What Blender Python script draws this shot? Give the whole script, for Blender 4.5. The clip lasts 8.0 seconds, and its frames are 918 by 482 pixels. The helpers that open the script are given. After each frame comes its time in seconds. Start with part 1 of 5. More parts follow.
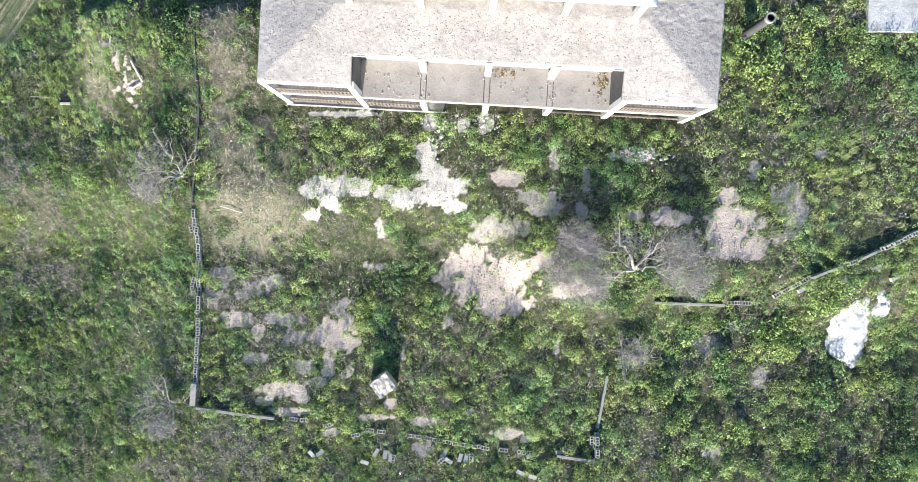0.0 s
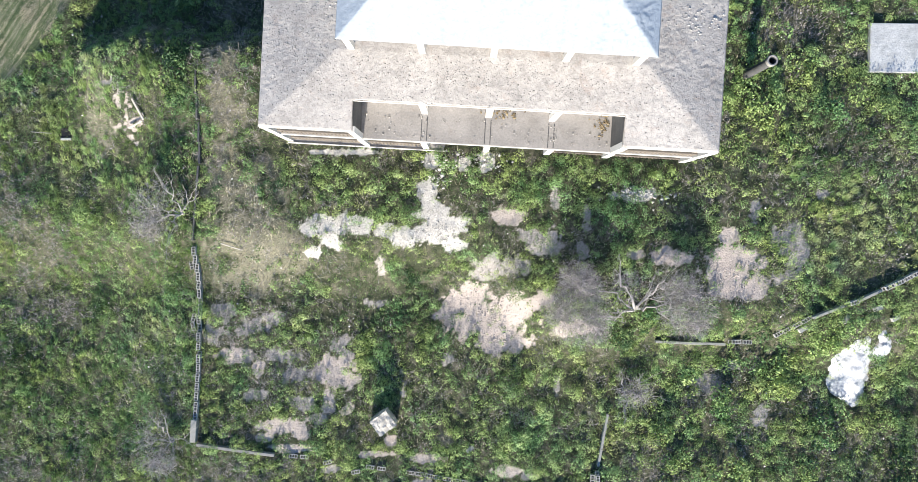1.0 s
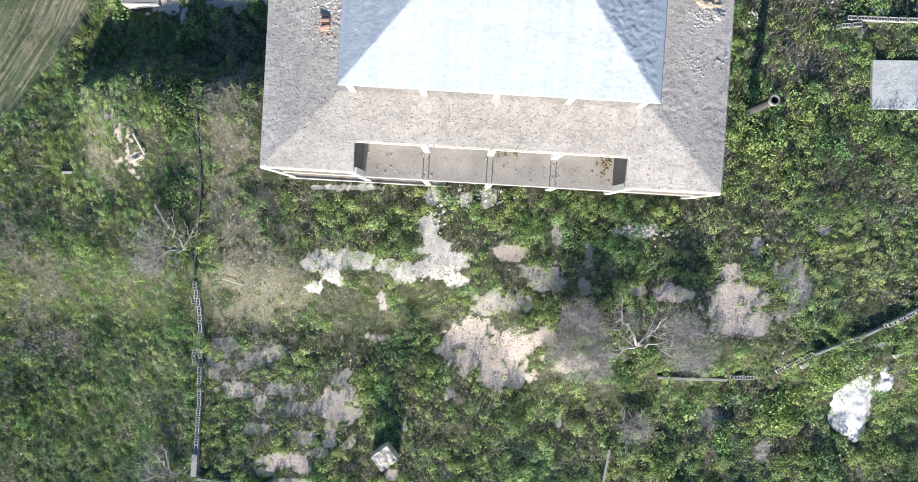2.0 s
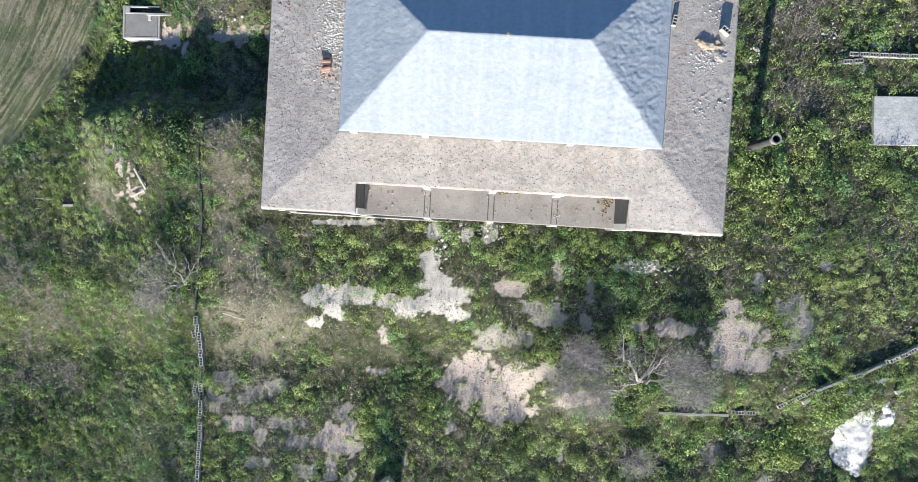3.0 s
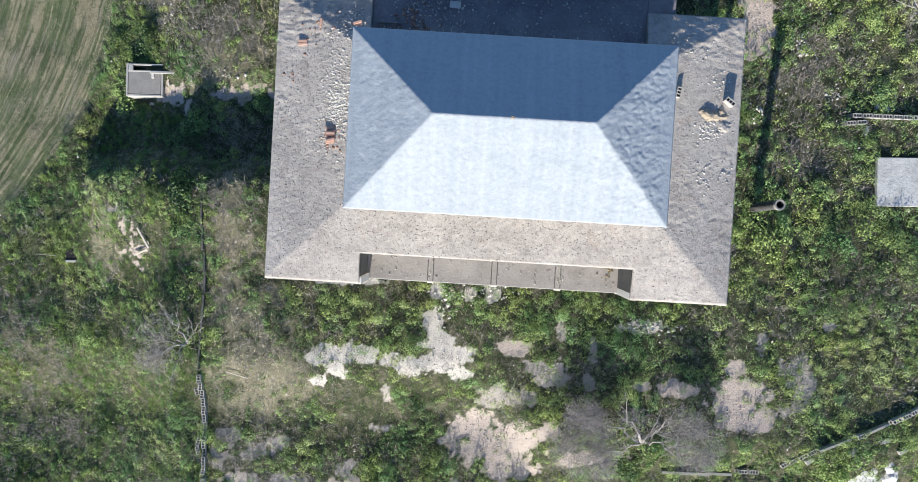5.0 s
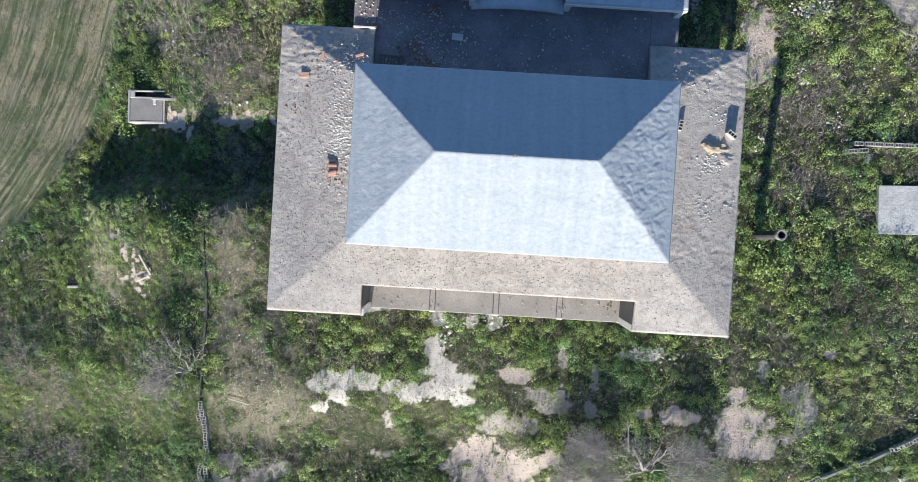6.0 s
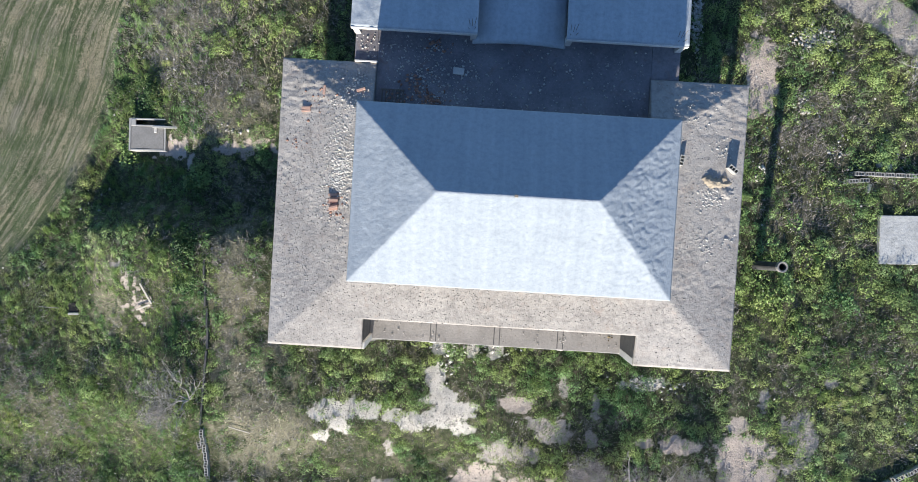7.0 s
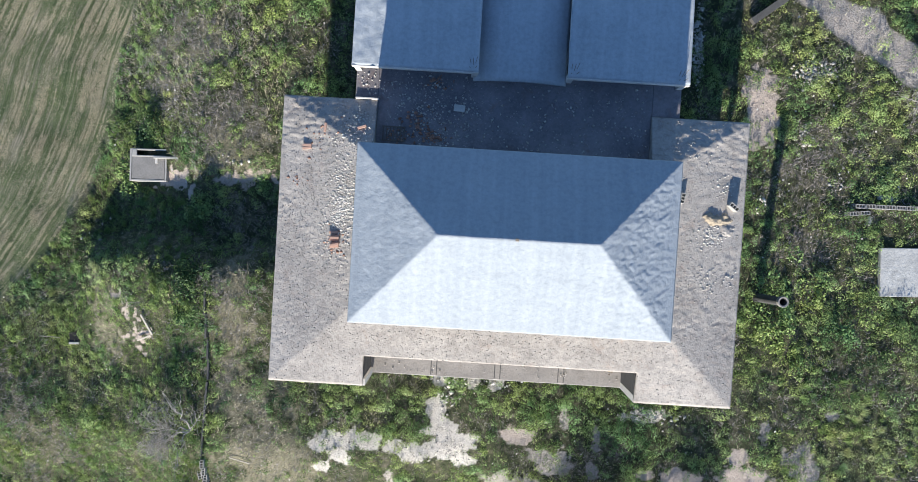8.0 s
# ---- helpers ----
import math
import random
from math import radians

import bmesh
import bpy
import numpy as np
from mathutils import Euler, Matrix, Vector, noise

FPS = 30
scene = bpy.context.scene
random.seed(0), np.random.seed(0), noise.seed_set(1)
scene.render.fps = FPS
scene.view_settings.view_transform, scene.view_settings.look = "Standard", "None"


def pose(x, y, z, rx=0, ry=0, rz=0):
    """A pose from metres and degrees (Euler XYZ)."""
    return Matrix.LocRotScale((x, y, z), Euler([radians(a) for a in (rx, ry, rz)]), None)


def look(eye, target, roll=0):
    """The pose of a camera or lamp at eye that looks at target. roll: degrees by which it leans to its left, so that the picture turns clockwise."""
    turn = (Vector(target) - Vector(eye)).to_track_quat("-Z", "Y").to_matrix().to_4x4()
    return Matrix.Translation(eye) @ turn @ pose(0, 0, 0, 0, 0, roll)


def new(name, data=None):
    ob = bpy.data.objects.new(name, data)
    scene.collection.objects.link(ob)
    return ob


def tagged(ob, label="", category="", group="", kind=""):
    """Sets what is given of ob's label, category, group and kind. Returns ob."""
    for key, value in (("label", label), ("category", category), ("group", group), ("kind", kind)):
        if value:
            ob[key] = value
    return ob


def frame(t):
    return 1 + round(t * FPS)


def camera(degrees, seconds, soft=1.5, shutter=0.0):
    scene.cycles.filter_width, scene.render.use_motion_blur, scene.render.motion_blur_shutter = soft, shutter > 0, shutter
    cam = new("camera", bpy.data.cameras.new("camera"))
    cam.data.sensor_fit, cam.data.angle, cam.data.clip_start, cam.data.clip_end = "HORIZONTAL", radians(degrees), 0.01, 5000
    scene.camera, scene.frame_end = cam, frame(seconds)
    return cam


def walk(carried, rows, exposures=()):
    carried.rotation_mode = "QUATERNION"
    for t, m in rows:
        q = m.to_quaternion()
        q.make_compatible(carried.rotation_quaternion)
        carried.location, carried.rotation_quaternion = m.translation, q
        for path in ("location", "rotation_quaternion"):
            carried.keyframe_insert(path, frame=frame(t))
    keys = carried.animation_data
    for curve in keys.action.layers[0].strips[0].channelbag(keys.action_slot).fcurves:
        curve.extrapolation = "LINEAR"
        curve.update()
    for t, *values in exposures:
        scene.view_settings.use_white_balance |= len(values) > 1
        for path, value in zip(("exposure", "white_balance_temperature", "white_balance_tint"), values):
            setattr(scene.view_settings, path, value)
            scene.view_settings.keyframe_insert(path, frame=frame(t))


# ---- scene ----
# camera: a drone looking almost straight down, gliding north over the house
cam = camera(60.7, 8.0, soft=0.9)
PATH = [
    # seconds, x, y, z, rx, ry, rz
    (0, 0.566, 0.278, 39.958, -1.620, 0.313, 0.000),
    (0.5, 0.592, 1.194, 39.904, -1.582, 0.377, 0.052),
    (1, 0.567, 2.161, 39.875, -1.520, 0.371, 0.121),
    (1.5, 0.506, 3.047, 39.828, -1.504, 0.340, 0.152),
    (3, 0.415, 5.613, 39.699, -1.350, 0.374, 0.215),
    (3.5, 0.372, 6.419, 39.667, -1.376, 0.377, 0.225),
    (4, 0.299, 7.201, 39.645, -1.336, 0.339, 0.261),
    (4.5, 0.275, 7.897, 39.631, -1.316, 0.366, 0.249),
    (6, 0.131, 9.991, 39.623, -1.371, 0.347, 0.260),
    (6.5, 0.110, 10.663, 39.614, -1.357, 0.362, 0.288),
    (7, 0.078, 11.402, 39.591, -1.299, 0.340, 0.303),
    (7.5, 0.075, 12.196, 39.581, -1.363, 0.378, 0.319),
    (8, 0.047, 12.979, 39.559, -1.289, 0.363, 0.346),
]
EXPOSURES = [(0.0, 1.32), (1.0, 1.18), (2.2, 1.0), (3.5, 0.84), (8.0, 0.8)]
walk(cam, [(t, pose(x, y, z, rx, ry, rz)) for t, x, y, z, rx, ry, rz in PATH], EXPOSURES)

# ---------------------------------------------------------------- light
SUN_ELEV, SUN_TURN = 19.0, 7.5   # degrees above the horizon; shadows fall north, turned to the east by this much
SUN_POWER, SKY_POWER = 5.4, 0.113
world = bpy.data.worlds.new("world")
scene.world = world
world.use_nodes = True
wn = world.node_tree.nodes
sky = wn.new("ShaderNodeTexSky")
sky.sky_type = "NISHITA"
sky.sun_disc = False
sky.air_density, sky.dust_density, sky.ozone_density = 1.0, 0.2, 5.0
sky.sun_elevation = radians(SUN_ELEV)
sky.sun_rotation = radians(180 + SUN_TURN)
world.node_tree.links.new(sky.outputs[0], wn["Background"].inputs[0])
wn["Background"].inputs[1].default_value = SKY_POWER
sun = new("sun", bpy.data.lights.new("sun", "SUN"))
sun.data.energy, sun.data.angle, sun.data.color = SUN_POWER, radians(0.53), (1.0, 0.93, 0.81)
_e, _a = radians(SUN_ELEV), radians(SUN_TURN)
sun.matrix_world = look((-60 * math.sin(_a) * math.cos(_e), -60 * math.cos(_a) * math.cos(_e), 60 * math.sin(_e)), (0, 0, 0))

# ---------------------------------------------------------------- numpy noise and terrain
def vnoise(x, y, size, seed):
    """Smooth value noise in 0..1 with features of about that size in metres."""
    x, y = np.asarray(x, float) / size, np.asarray(y, float) / size
    xi, yi = np.floor(x), np.floor(y)
    fx, fy = x - xi, y - yi
    fx, fy = fx * fx * (3 - 2 * fx), fy * fy * (3 - 2 * fy)
    def h(i, j):
        v = np.sin(i * 127.1 + j * 311.7 + seed * 74.7) * 43758.5453
        return v - np.floor(v)
    a, b, c, d = h(xi, yi), h(xi + 1, yi), h(xi, yi + 1), h(xi + 1, yi + 1)
    return (a * (1 - fx) + b * fx) * (1 - fy) + (c * (1 - fx) + d * fx) * fy


def fbm(x, y, size, seed, octaves=4):
    s, w, tot = 0.0, 1.0, 0.0
    for k in range(octaves):
        s = s + w * vnoise(x, y, size / 2 ** k, seed + 13 * k)
        tot, w = tot + w, w * 0.55
    return s / tot


def sstep(v, a, b):
    t = np.clip((np.asarray(v, float) - a) / (b - a), 0, 1)
    return t * t * (3 - 2 * t)


def ground_z(x, y):
    """Height of the ground: a yard falling to the west and, over a low bank, to the south."""
    x, y = np.asarray(x, float), np.asarray(y, float)
    z = 0.7 * sstep(x, -2, 5) - 2.3 * sstep(-x, 12.5, 22.0)
    edge = 1.4 - 3.8 * sstep(x, 1.0, 5.0) + 1.8 * (fbm(x, y, 5.0, 77, 3) - 0.5)
    z = z - 1.45 * sstep(edge - y, -0.6, 3.4)
    # north-facing scarp west of the house, added to cast the shadow there
    wob = 1.6 * (fbm(x, y, 3.0, 55, 3) - 0.5)
    inside = sstep(x, -21.0, -18.5) * sstep(-x, 8.0, 10.0)
    z = z + inside * (0.9 * sstep(y, 5.5, 9.5) - 2.0 * sstep(y + wob, 10.4, 12.6) + 0.6 * sstep(y, 14.0, 16.5))
    near = np.exp(-(x / 90) ** 2 - (y / 90) ** 2)
    return z + near * 0.12 * (fbm(x, y, 2.6, 5) - 0.5) * 2


# ---------------------------------------------------------------- materials
def material(name, base, rough=0.8, metal=0.0):
    m = bpy.data.materials.new(name)
    m.use_nodes = True
    b = m.node_tree.nodes["Principled BSDF"]
    b.inputs["Base Color"].default_value = (*base, 1)
    b.inputs["Roughness"].default_value = rough
    b.inputs["Metallic"].default_value = metal
    b.inputs["Specular IOR Level"].default_value = 0.25
    return m, m.node_tree, b


def ramp(nt, source, stops):
    r = nt.nodes.new("ShaderNodeValToRGB")
    e = r.color_ramp.elements
    while len(e) < len(stops):
        e.new(0.5)
    for el, (p, c) in zip(e, stops):
        el.position, el.color = p, (*c, 1)
    nt.links.new(source, r.inputs[0])
    return r.outputs[0]


def noise_tex(nt, scale, detail=6.0, rough=0.6, vector=None, distortion=0.0):
    n = nt.nodes.new("ShaderNodeTexNoise")
    n.inputs["Scale"].default_value = scale
    n.inputs["Detail"].default_value = detail
    n.inputs["Roughness"].default_value = rough
    n.inputs["Distortion"].default_value = distortion
    if vector is None:
        vector = nt.nodes.new("ShaderNodeTexCoord").outputs["Object"]
    nt.links.new(vector, n.inputs["Vector"])
    return n.outputs[0]


def mix(nt, fac, a, b, mode="MIX"):
    m = nt.nodes.new("ShaderNodeMix")
    m.data_type, m.blend_type = "RGBA", mode
    for sock, v in ((m.inputs[0], fac), (m.inputs[6], a), (m.inputs[7], b)):
        if isinstance(v, (int, float)):
            sock.default_value = v
        elif isinstance(v, tuple):
            sock.default_value = (*v, 1)
        else:
            nt.links.new(v, sock)
    return m.outputs[2]


def bump(nt, bsdf, source, strength, distance):
    b = nt.nodes.new("ShaderNodeBump")
    b.inputs["Strength"].default_value = strength
    b.inputs["Distance"].default_value = distance
    nt.links.new(source, b.inputs["Height"])
    nt.links.new(b.outputs[0], bsdf.inputs["Normal"])
    return b


def weathered(name, dark, mid, light, scale=0.7, grain=14.0, depth=0.02, rough=0.9, stain=(0.25, 0.2, 0.17), stains=0.35):
    """A mineral surface: broad tone changes, fine grain, stains and relief."""
    m, nt, b = material(name, mid, rough)
    broad = noise_tex(nt, scale, 5, 0.6)
    fine = noise_tex(nt, grain, 6, 0.7)
    col = ramp(nt, broad, [(0.3, dark), (0.5, mid), (0.7, light)])
    col = mix(nt, 0.35, col, ramp(nt, fine, [(0.3, tuple(c * 0.55 for c in mid)), (0.6, light)]))
    spots = noise_tex(nt, scale * 2.3, 8, 0.75, distortion=0.6)
    fac = ramp(nt, spots, [(0.55, (0, 0, 0)), (0.72, (stains, stains, stains))])
    col = mix(nt, fac, col, stain)
    nt.links.new(col, b.inputs["Base Color"])
    bump(nt, b, fine, 0.6, depth)
    return m


M_DECK = weathered("weathered_concrete", (0.31, 0.288, 0.27), (0.40, 0.37, 0.345), (0.475, 0.44, 0.41), 0.45, 8.0, 0.05, stain=(0.31, 0.215, 0.165), stains=0.5)
def blotched(m, scale, depth, amount):
    """Broad trowelled relief and paler worn patches over a mineral surface."""
    nt = m.node_tree
    b = nt.nodes["Principled BSDF"]
    w = nt.nodes.new("ShaderNodeBump")
    w.inputs["Strength"].default_value, w.inputs["Distance"].default_value = 0.8, depth
    n = noise_tex(nt, scale, 9, 0.72, distortion=0.4)
    nt.links.new(n, w.inputs["Height"])
    nt.links.new(b.inputs["Normal"].links[0].from_socket, w.inputs["Normal"])
    nt.links.new(w.outputs[0], b.inputs["Normal"])
    col = b.inputs["Base Color"].links[0].from_socket
    worn = ramp(nt, noise_tex(nt, scale * 0.45, 7, 0.7, distortion=0.8), [(0.35, (1 - amount,) * 3), (0.5, (1, 1, 1)), (0.68, (1 + amount * 0.6, 1 + amount * 0.55, 1 + amount * 0.5))])
    nt.links.new(mix(nt, 1.0, col, worn, "MULTIPLY"), b.inputs["Base Color"])


blotched(M_DECK, 4.5, 0.045, 0.22)
M_FLOOR = weathered("loggia_screed", (0.2, 0.188, 0.178), (0.275, 0.257, 0.243), (0.345, 0.322, 0.303), 0.9, 10.0, 0.03, stain=(0.16, 0.12, 0.10))
# Dark blue-purple base carries the terrace's shade; the reddish stains are its own.
M_TERRACE = weathered("shade_toned_stained_screed", (0.115, 0.11, 0.13), (0.21, 0.2, 0.22), (0.33, 0.315, 0.325), 0.6, 9.0, 0.03, stain=(0.2, 0.115, 0.09), stains=0.55)
M_WHITE = weathered("white_render", (0.54, 0.52, 0.49), (0.63, 0.61, 0.58), (0.70, 0.68, 0.65), 0.8, 20.0, 0.01, stains=0.2)
M_BLUE = weathered("pale_blue_roof_coat", (0.345, 0.386, 0.434), (0.372, 0.413, 0.461), (0.4, 0.44, 0.488), 0.4, 6.0, 0.03, rough=0.75, stain=(0.37, 0.385, 0.41), stains=0.25)


def wrinkled(m):
    """Adds hand-trowelled wrinkles and faint bands down the slope."""
    nt = m.node_tree
    b = nt.nodes["Principled BSDF"]
    old = b.inputs["Normal"].links[0].from_node
    w = nt.nodes.new("ShaderNodeBump")
    w.inputs["Strength"].default_value, w.inputs["Distance"].default_value = 0.45, 0.035
    nt.links.new(noise_tex(nt, 2.8, 9, 0.66, distortion=0.9), w.inputs["Height"])
    nt.links.new(old.outputs[0], w.inputs["Normal"])
    nt.links.new(w.outputs[0], b.inputs["Normal"])
    sep = nt.nodes.new("ShaderNodeSeparateXYZ")
    nt.links.new(nt.nodes.new("ShaderNodeTexCoord").outputs["Object"], sep.inputs[0])
    com = nt.nodes.new("ShaderNodeCombineXYZ")
    nt.links.new(sep.outputs[0], com.inputs[0])
    band = noise_tex(nt, 2.6, 2, 0.5, vector=com.outputs[0])
    col = b.inputs["Base Color"].links[0].from_socket
    nt.links.new(mix(nt, 1.0, col, ramp(nt, band, [(0.3, (0.85, 0.865, 0.88)), (0.7, (1.0, 1.0, 1.0))]), "MULTIPLY"), b.inputs["Base Color"])


wrinkled(M_BLUE)
M_ANNEX = weathered("annex_roof_coat", (0.37, 0.41, 0.45), (0.435, 0.475, 0.515), (0.49, 0.53, 0.57), 0.4, 6.0, 0.03, stain=(0.24, 0.27, 0.3))
wrinkled(M_ANNEX)
# Brown-grey rail colour, darkened to hold the shadow under the eave.
M_RAIL = weathered("dark_brown_rail", (0.13, 0.11, 0.09), (0.17, 0.145, 0.12), (0.22, 0.19, 0.16), 1.5, 20.0, 0.01)
# Near-black grey, far below the white render of the other walls.
M_CEMENT = weathered("near_black_cement", (0.055, 0.055, 0.058), (0.075, 0.075, 0.078), (0.10, 0.10, 0.10), 0.9, 15.0, 0.02)
M_TERRA = weathered("terracotta", (0.20, 0.17, 0.135), (0.26, 0.22, 0.18), (0.33, 0.285, 0.235), 1.5, 20.0, 0.01)

# ---------------------------------------------------------------- mesh helpers
def mesh_object(name, bm, mat, parent=None, label=""):
    me = bpy.data.meshes.new(name)
    bm.to_mesh(me)
    bm.free()
    me.materials.append(mat)
    ob = new(name, me)
    if parent is not None:
        ob.parent = parent
    return tagged(ob, label)


def part(name, bm, mat, parent, label=""):
    return mesh_object(name, bm, mat, parent, label)


def box(bm, x0, x1, y0, y1, z0, z1, bevel=0.0):
    r = bmesh.ops.create_cube(bm, size=1)
    vs = r["verts"]
    for v in vs:
        v.co = Vector((x0 + (v.co.x + 0.5) * (x1 - x0), y0 + (v.co.y + 0.5) * (y1 - y0), z0 + (v.co.z + 0.5) * (z1 - z0)))
    if bevel:
        es = {e for v in vs for e in v.link_edges}
        bmesh.ops.bevel(bm, geom=list(es), offset=bevel, segments=1, affect="EDGES")
    return bm


def boxpart(name, dims, mat, parent, label="", bevel=0.015):
    return part(name, box(bmesh.new(), *dims, bevel=bevel), mat, parent, label)


def empty(name, m, **tags):
    ob = new(name)
    ob.matrix_basis = m
    return tagged(ob, **tags)


def grid_mesh(name, xs, ys, zfun, keep, mat, parent=None, label="", thick=0.0, attrs=None):
    """A height field over the lines xs, ys, without the cells where keep is false."""
    X, Y = np.meshgrid(xs, ys, indexing="ij")
    Z = zfun(X, Y)
    co = np.stack([X, Y, Z], -1).reshape(-1, 3)
    n, m = len(xs), len(ys)
    I, J = np.meshgrid(np.arange(n - 1), np.arange(m - 1), indexing="ij")
    cx, cy = (X[:-1, :-1] + X[1:, 1:]) / 2, (Y[:-1, :-1] + Y[1:, 1:]) / 2
    ok = keep(cx, cy).ravel() if keep else np.ones(I.size, bool)
    i, j = I.ravel()[ok], J.ravel()[ok]
    quads = np.stack([i * m + j, (i + 1) * m + j, (i + 1) * m + j + 1, i * m + j + 1], 1)
    used = np.unique(quads)
    remap = np.zeros(n * m, int)
    remap[used] = np.arange(len(used))
    ob = new(name, quick_mesh(name, co[used], remap[quads], mat))
    if parent is not None:
        ob.parent = parent
    if thick:
        s = ob.modifiers.new("thickness", "SOLIDIFY")
        s.thickness, s.offset = thick, -1
    if attrs:
        for k, f in attrs.items():
            a = ob.data.attributes.new(k, "FLOAT", "POINT")
            a.data.foreach_set("value", np.asarray(f(co[used][:, 0], co[used][:, 1]), np.float32))
    return tagged(ob, label)


def quick_mesh(name, co, faces, mat, smooth=False):
    """A mesh from vertex and face arrays, all faces with as many corners."""
    me = bpy.data.meshes.new(name)
    co, faces = np.asarray(co, np.float32), np.asarray(faces, np.int32)
    k = faces.shape[1]
    me.vertices.add(len(co))
    me.vertices.foreach_set("co", co.ravel())
    me.loops.add(faces.size)
    me.loops.foreach_set("vertex_index", faces.ravel())
    me.polygons.add(len(faces))
    me.polygons.foreach_set("loop_start", np.arange(len(faces), dtype=np.int32) * k)
    if smooth:
        me.polygons.foreach_set("use_smooth", np.ones(len(faces), bool))
    me.update(calc_edges=True)
    me.materials.append(mat)
    return me


# ---------------------------------------------------------------- ground
def lines(lo, hi, step):
    inner = np.arange(lo, hi + step / 2, step)
    out = np.cumsum(step * 1.22 ** np.arange(1, 46))
    return np.concatenate([lo - out[::-1], inner, hi + out])


# patches of the plan: x, y, half-widths
CREAM = [(-6.2, 1.9, 1.44, 0.6), (-5, 1.9, 0.84, 0.51), (-6.9, 1.7, 0.66, 0.42), (-6.3, 1.1, 0.66, 0.42), (-7.1, 0.5, 0.42, 0.36),
    (-0.4, 1.9, 1.2, 0.57), (-1.8, 1.4, 1.38, 0.51), (-1, 2.4, 1.08, 0.27), (-3.3, 1.6, 0.54, 0.39), (-0, 0.9, 0.48, 0.33), (-1.1, 5.1, 0.3, 0.42),
    (-1.3, 3.4, 0.39, 0.78), (-0.8, 2.8, 0.6, 0.27), (0.6, 5, 0.3, 0.36), (1.7, 5.1, 0.39, 0.42), (9.1, 3.4, 1.14, 0.33), (-5.7, 5.6, 1.8, 0.15)]
PINK = [(1.7, -2.9, 2.04, 1.14), (2.4, -3.9, 1.44, 0.78), (0.7, -2, 1.08, 0.78), (3.1, -2.6, 0.99, 0.9), (2.1, -4.6, 0.6, 0.24),
    (3.9, -2.1, 0.66, 0.36), (4.7, -1.7, 0.36, 0.6), (13.5, -0.5, 1.2, 0.66), (14, 0.2, 1.14, 0.6), (13.7, -1.2, 1.08, 0.45),
    (15.1, -1.2, 0.48, 0.45), (13.8, 1.4, 0.42, 0.39), (11, 0.3, 0.99, 0.36), (9.1, 0.5, 0.54, 0.27), (2.9, 2.4, 0.81, 0.39),
    (-11.6, -5, 0.81, 0.42), (-10.3, -5.8, 0.3, 0.42), (-6.2, -6, 0.99, 0.78), (-5.6, -5.3, 0.54, 0.6), (-6.6, -7.5, 0.33, 0.66)]
PINK_SOUTH = [(-5.6, -7.9, 0.42, 0.36), (-7.2, -8.4, 0.66, 0.24), (-8.8, -8.8, 1.26, 0.39), (-7.9, -9.2, 0.6, 0.3), (-10, -9.4, 0.39, 0.21),
    (-8.5, -10, 1.2, 0.18), (-4.1, -10.3, 0.9, 0.18), (-1.6, -10.5, 1.02, 0.21), (-3.4, -9.6, 0.36, 0.36), (3, -11, 0.78, 0.27),
    (4, -11.2, 0.54, 0.18), (6.0, -3.4, 0.9, 0.4), (14.66, 18.88, 0.84, 1.79), (14.4, 17.44, 0.66, 0.75)]
PINK_WEST = [(-16.7, 7.9, 0.55, 1), (-14.9, 15.04, 0.66, 0.42), (-11.04, 15.25, 1.35, 0.3), (-17.2, 8.4, 0.6, 0.7)]
GREY = [(-9.1, -5, 0.84, 0.54), (-10.6, -3.6, 0.66, 0.36), (-9.4, -3.1, 0.6, 0.39), (-8.3, -6, 0.78, 0.45), (-10.3, -7.1, 0.78, 0.33),
    (-8.2, -7.5, 0.78, 0.36), (-12.3, -2.7, 0.9, 0.45), (-12.8, -4, 0.48, 0.66), (-5.9, -4.4, 0.48, 0.48), (-3.7, -0.2, 0.27, 0.6),
    (-4.1, -2.2, 0.84, 0.24), (2.6, -0.1, 1.26, 0.54), (1.9, -0.6, 1.2, 0.39), (5.1, 1.1, 0.48, 0.72), (4.3, 0.7, 0.54, 0.3), (5.1, 3.4, 0.27, 0.6),
    (6.7, 2.4, 0.24, 0.66)]
GREY_EAST = [(6.5, 0.6, 0.3, 0.39), (3.9, 1.4, 0.48, 0.3), (16.7, 1.3, 0.78, 0.6), (17.4, 0.4, 0.54, 0.78),
    (15.1, 2.7, 0.27, 0.51), (16.7, -0.6, 0.6, 0.3), (18.3, 3.5, 0.39, 0.24), (-0.1, -5.2, 0.36, 0.36), (-2.6, -6.7, 0.24, 0.72),
    (5.4, -6.5, 0.18, 0.6), (13.3, -6.3, 0.72, 0.42), (16, -8.1, 0.42, 0.6), (13.5, -11.8, 0.42, 0.39), (14.6, -5.4, 0.42, 0.24),
    (-1.7, -12, 0.6, 0.36), (-6.6, -11.1, 0.66, 0.18)]
LIME = [(20.55, -5.75, 1, 1.75), (21.95, -4.2, 0.55, 0.9)]
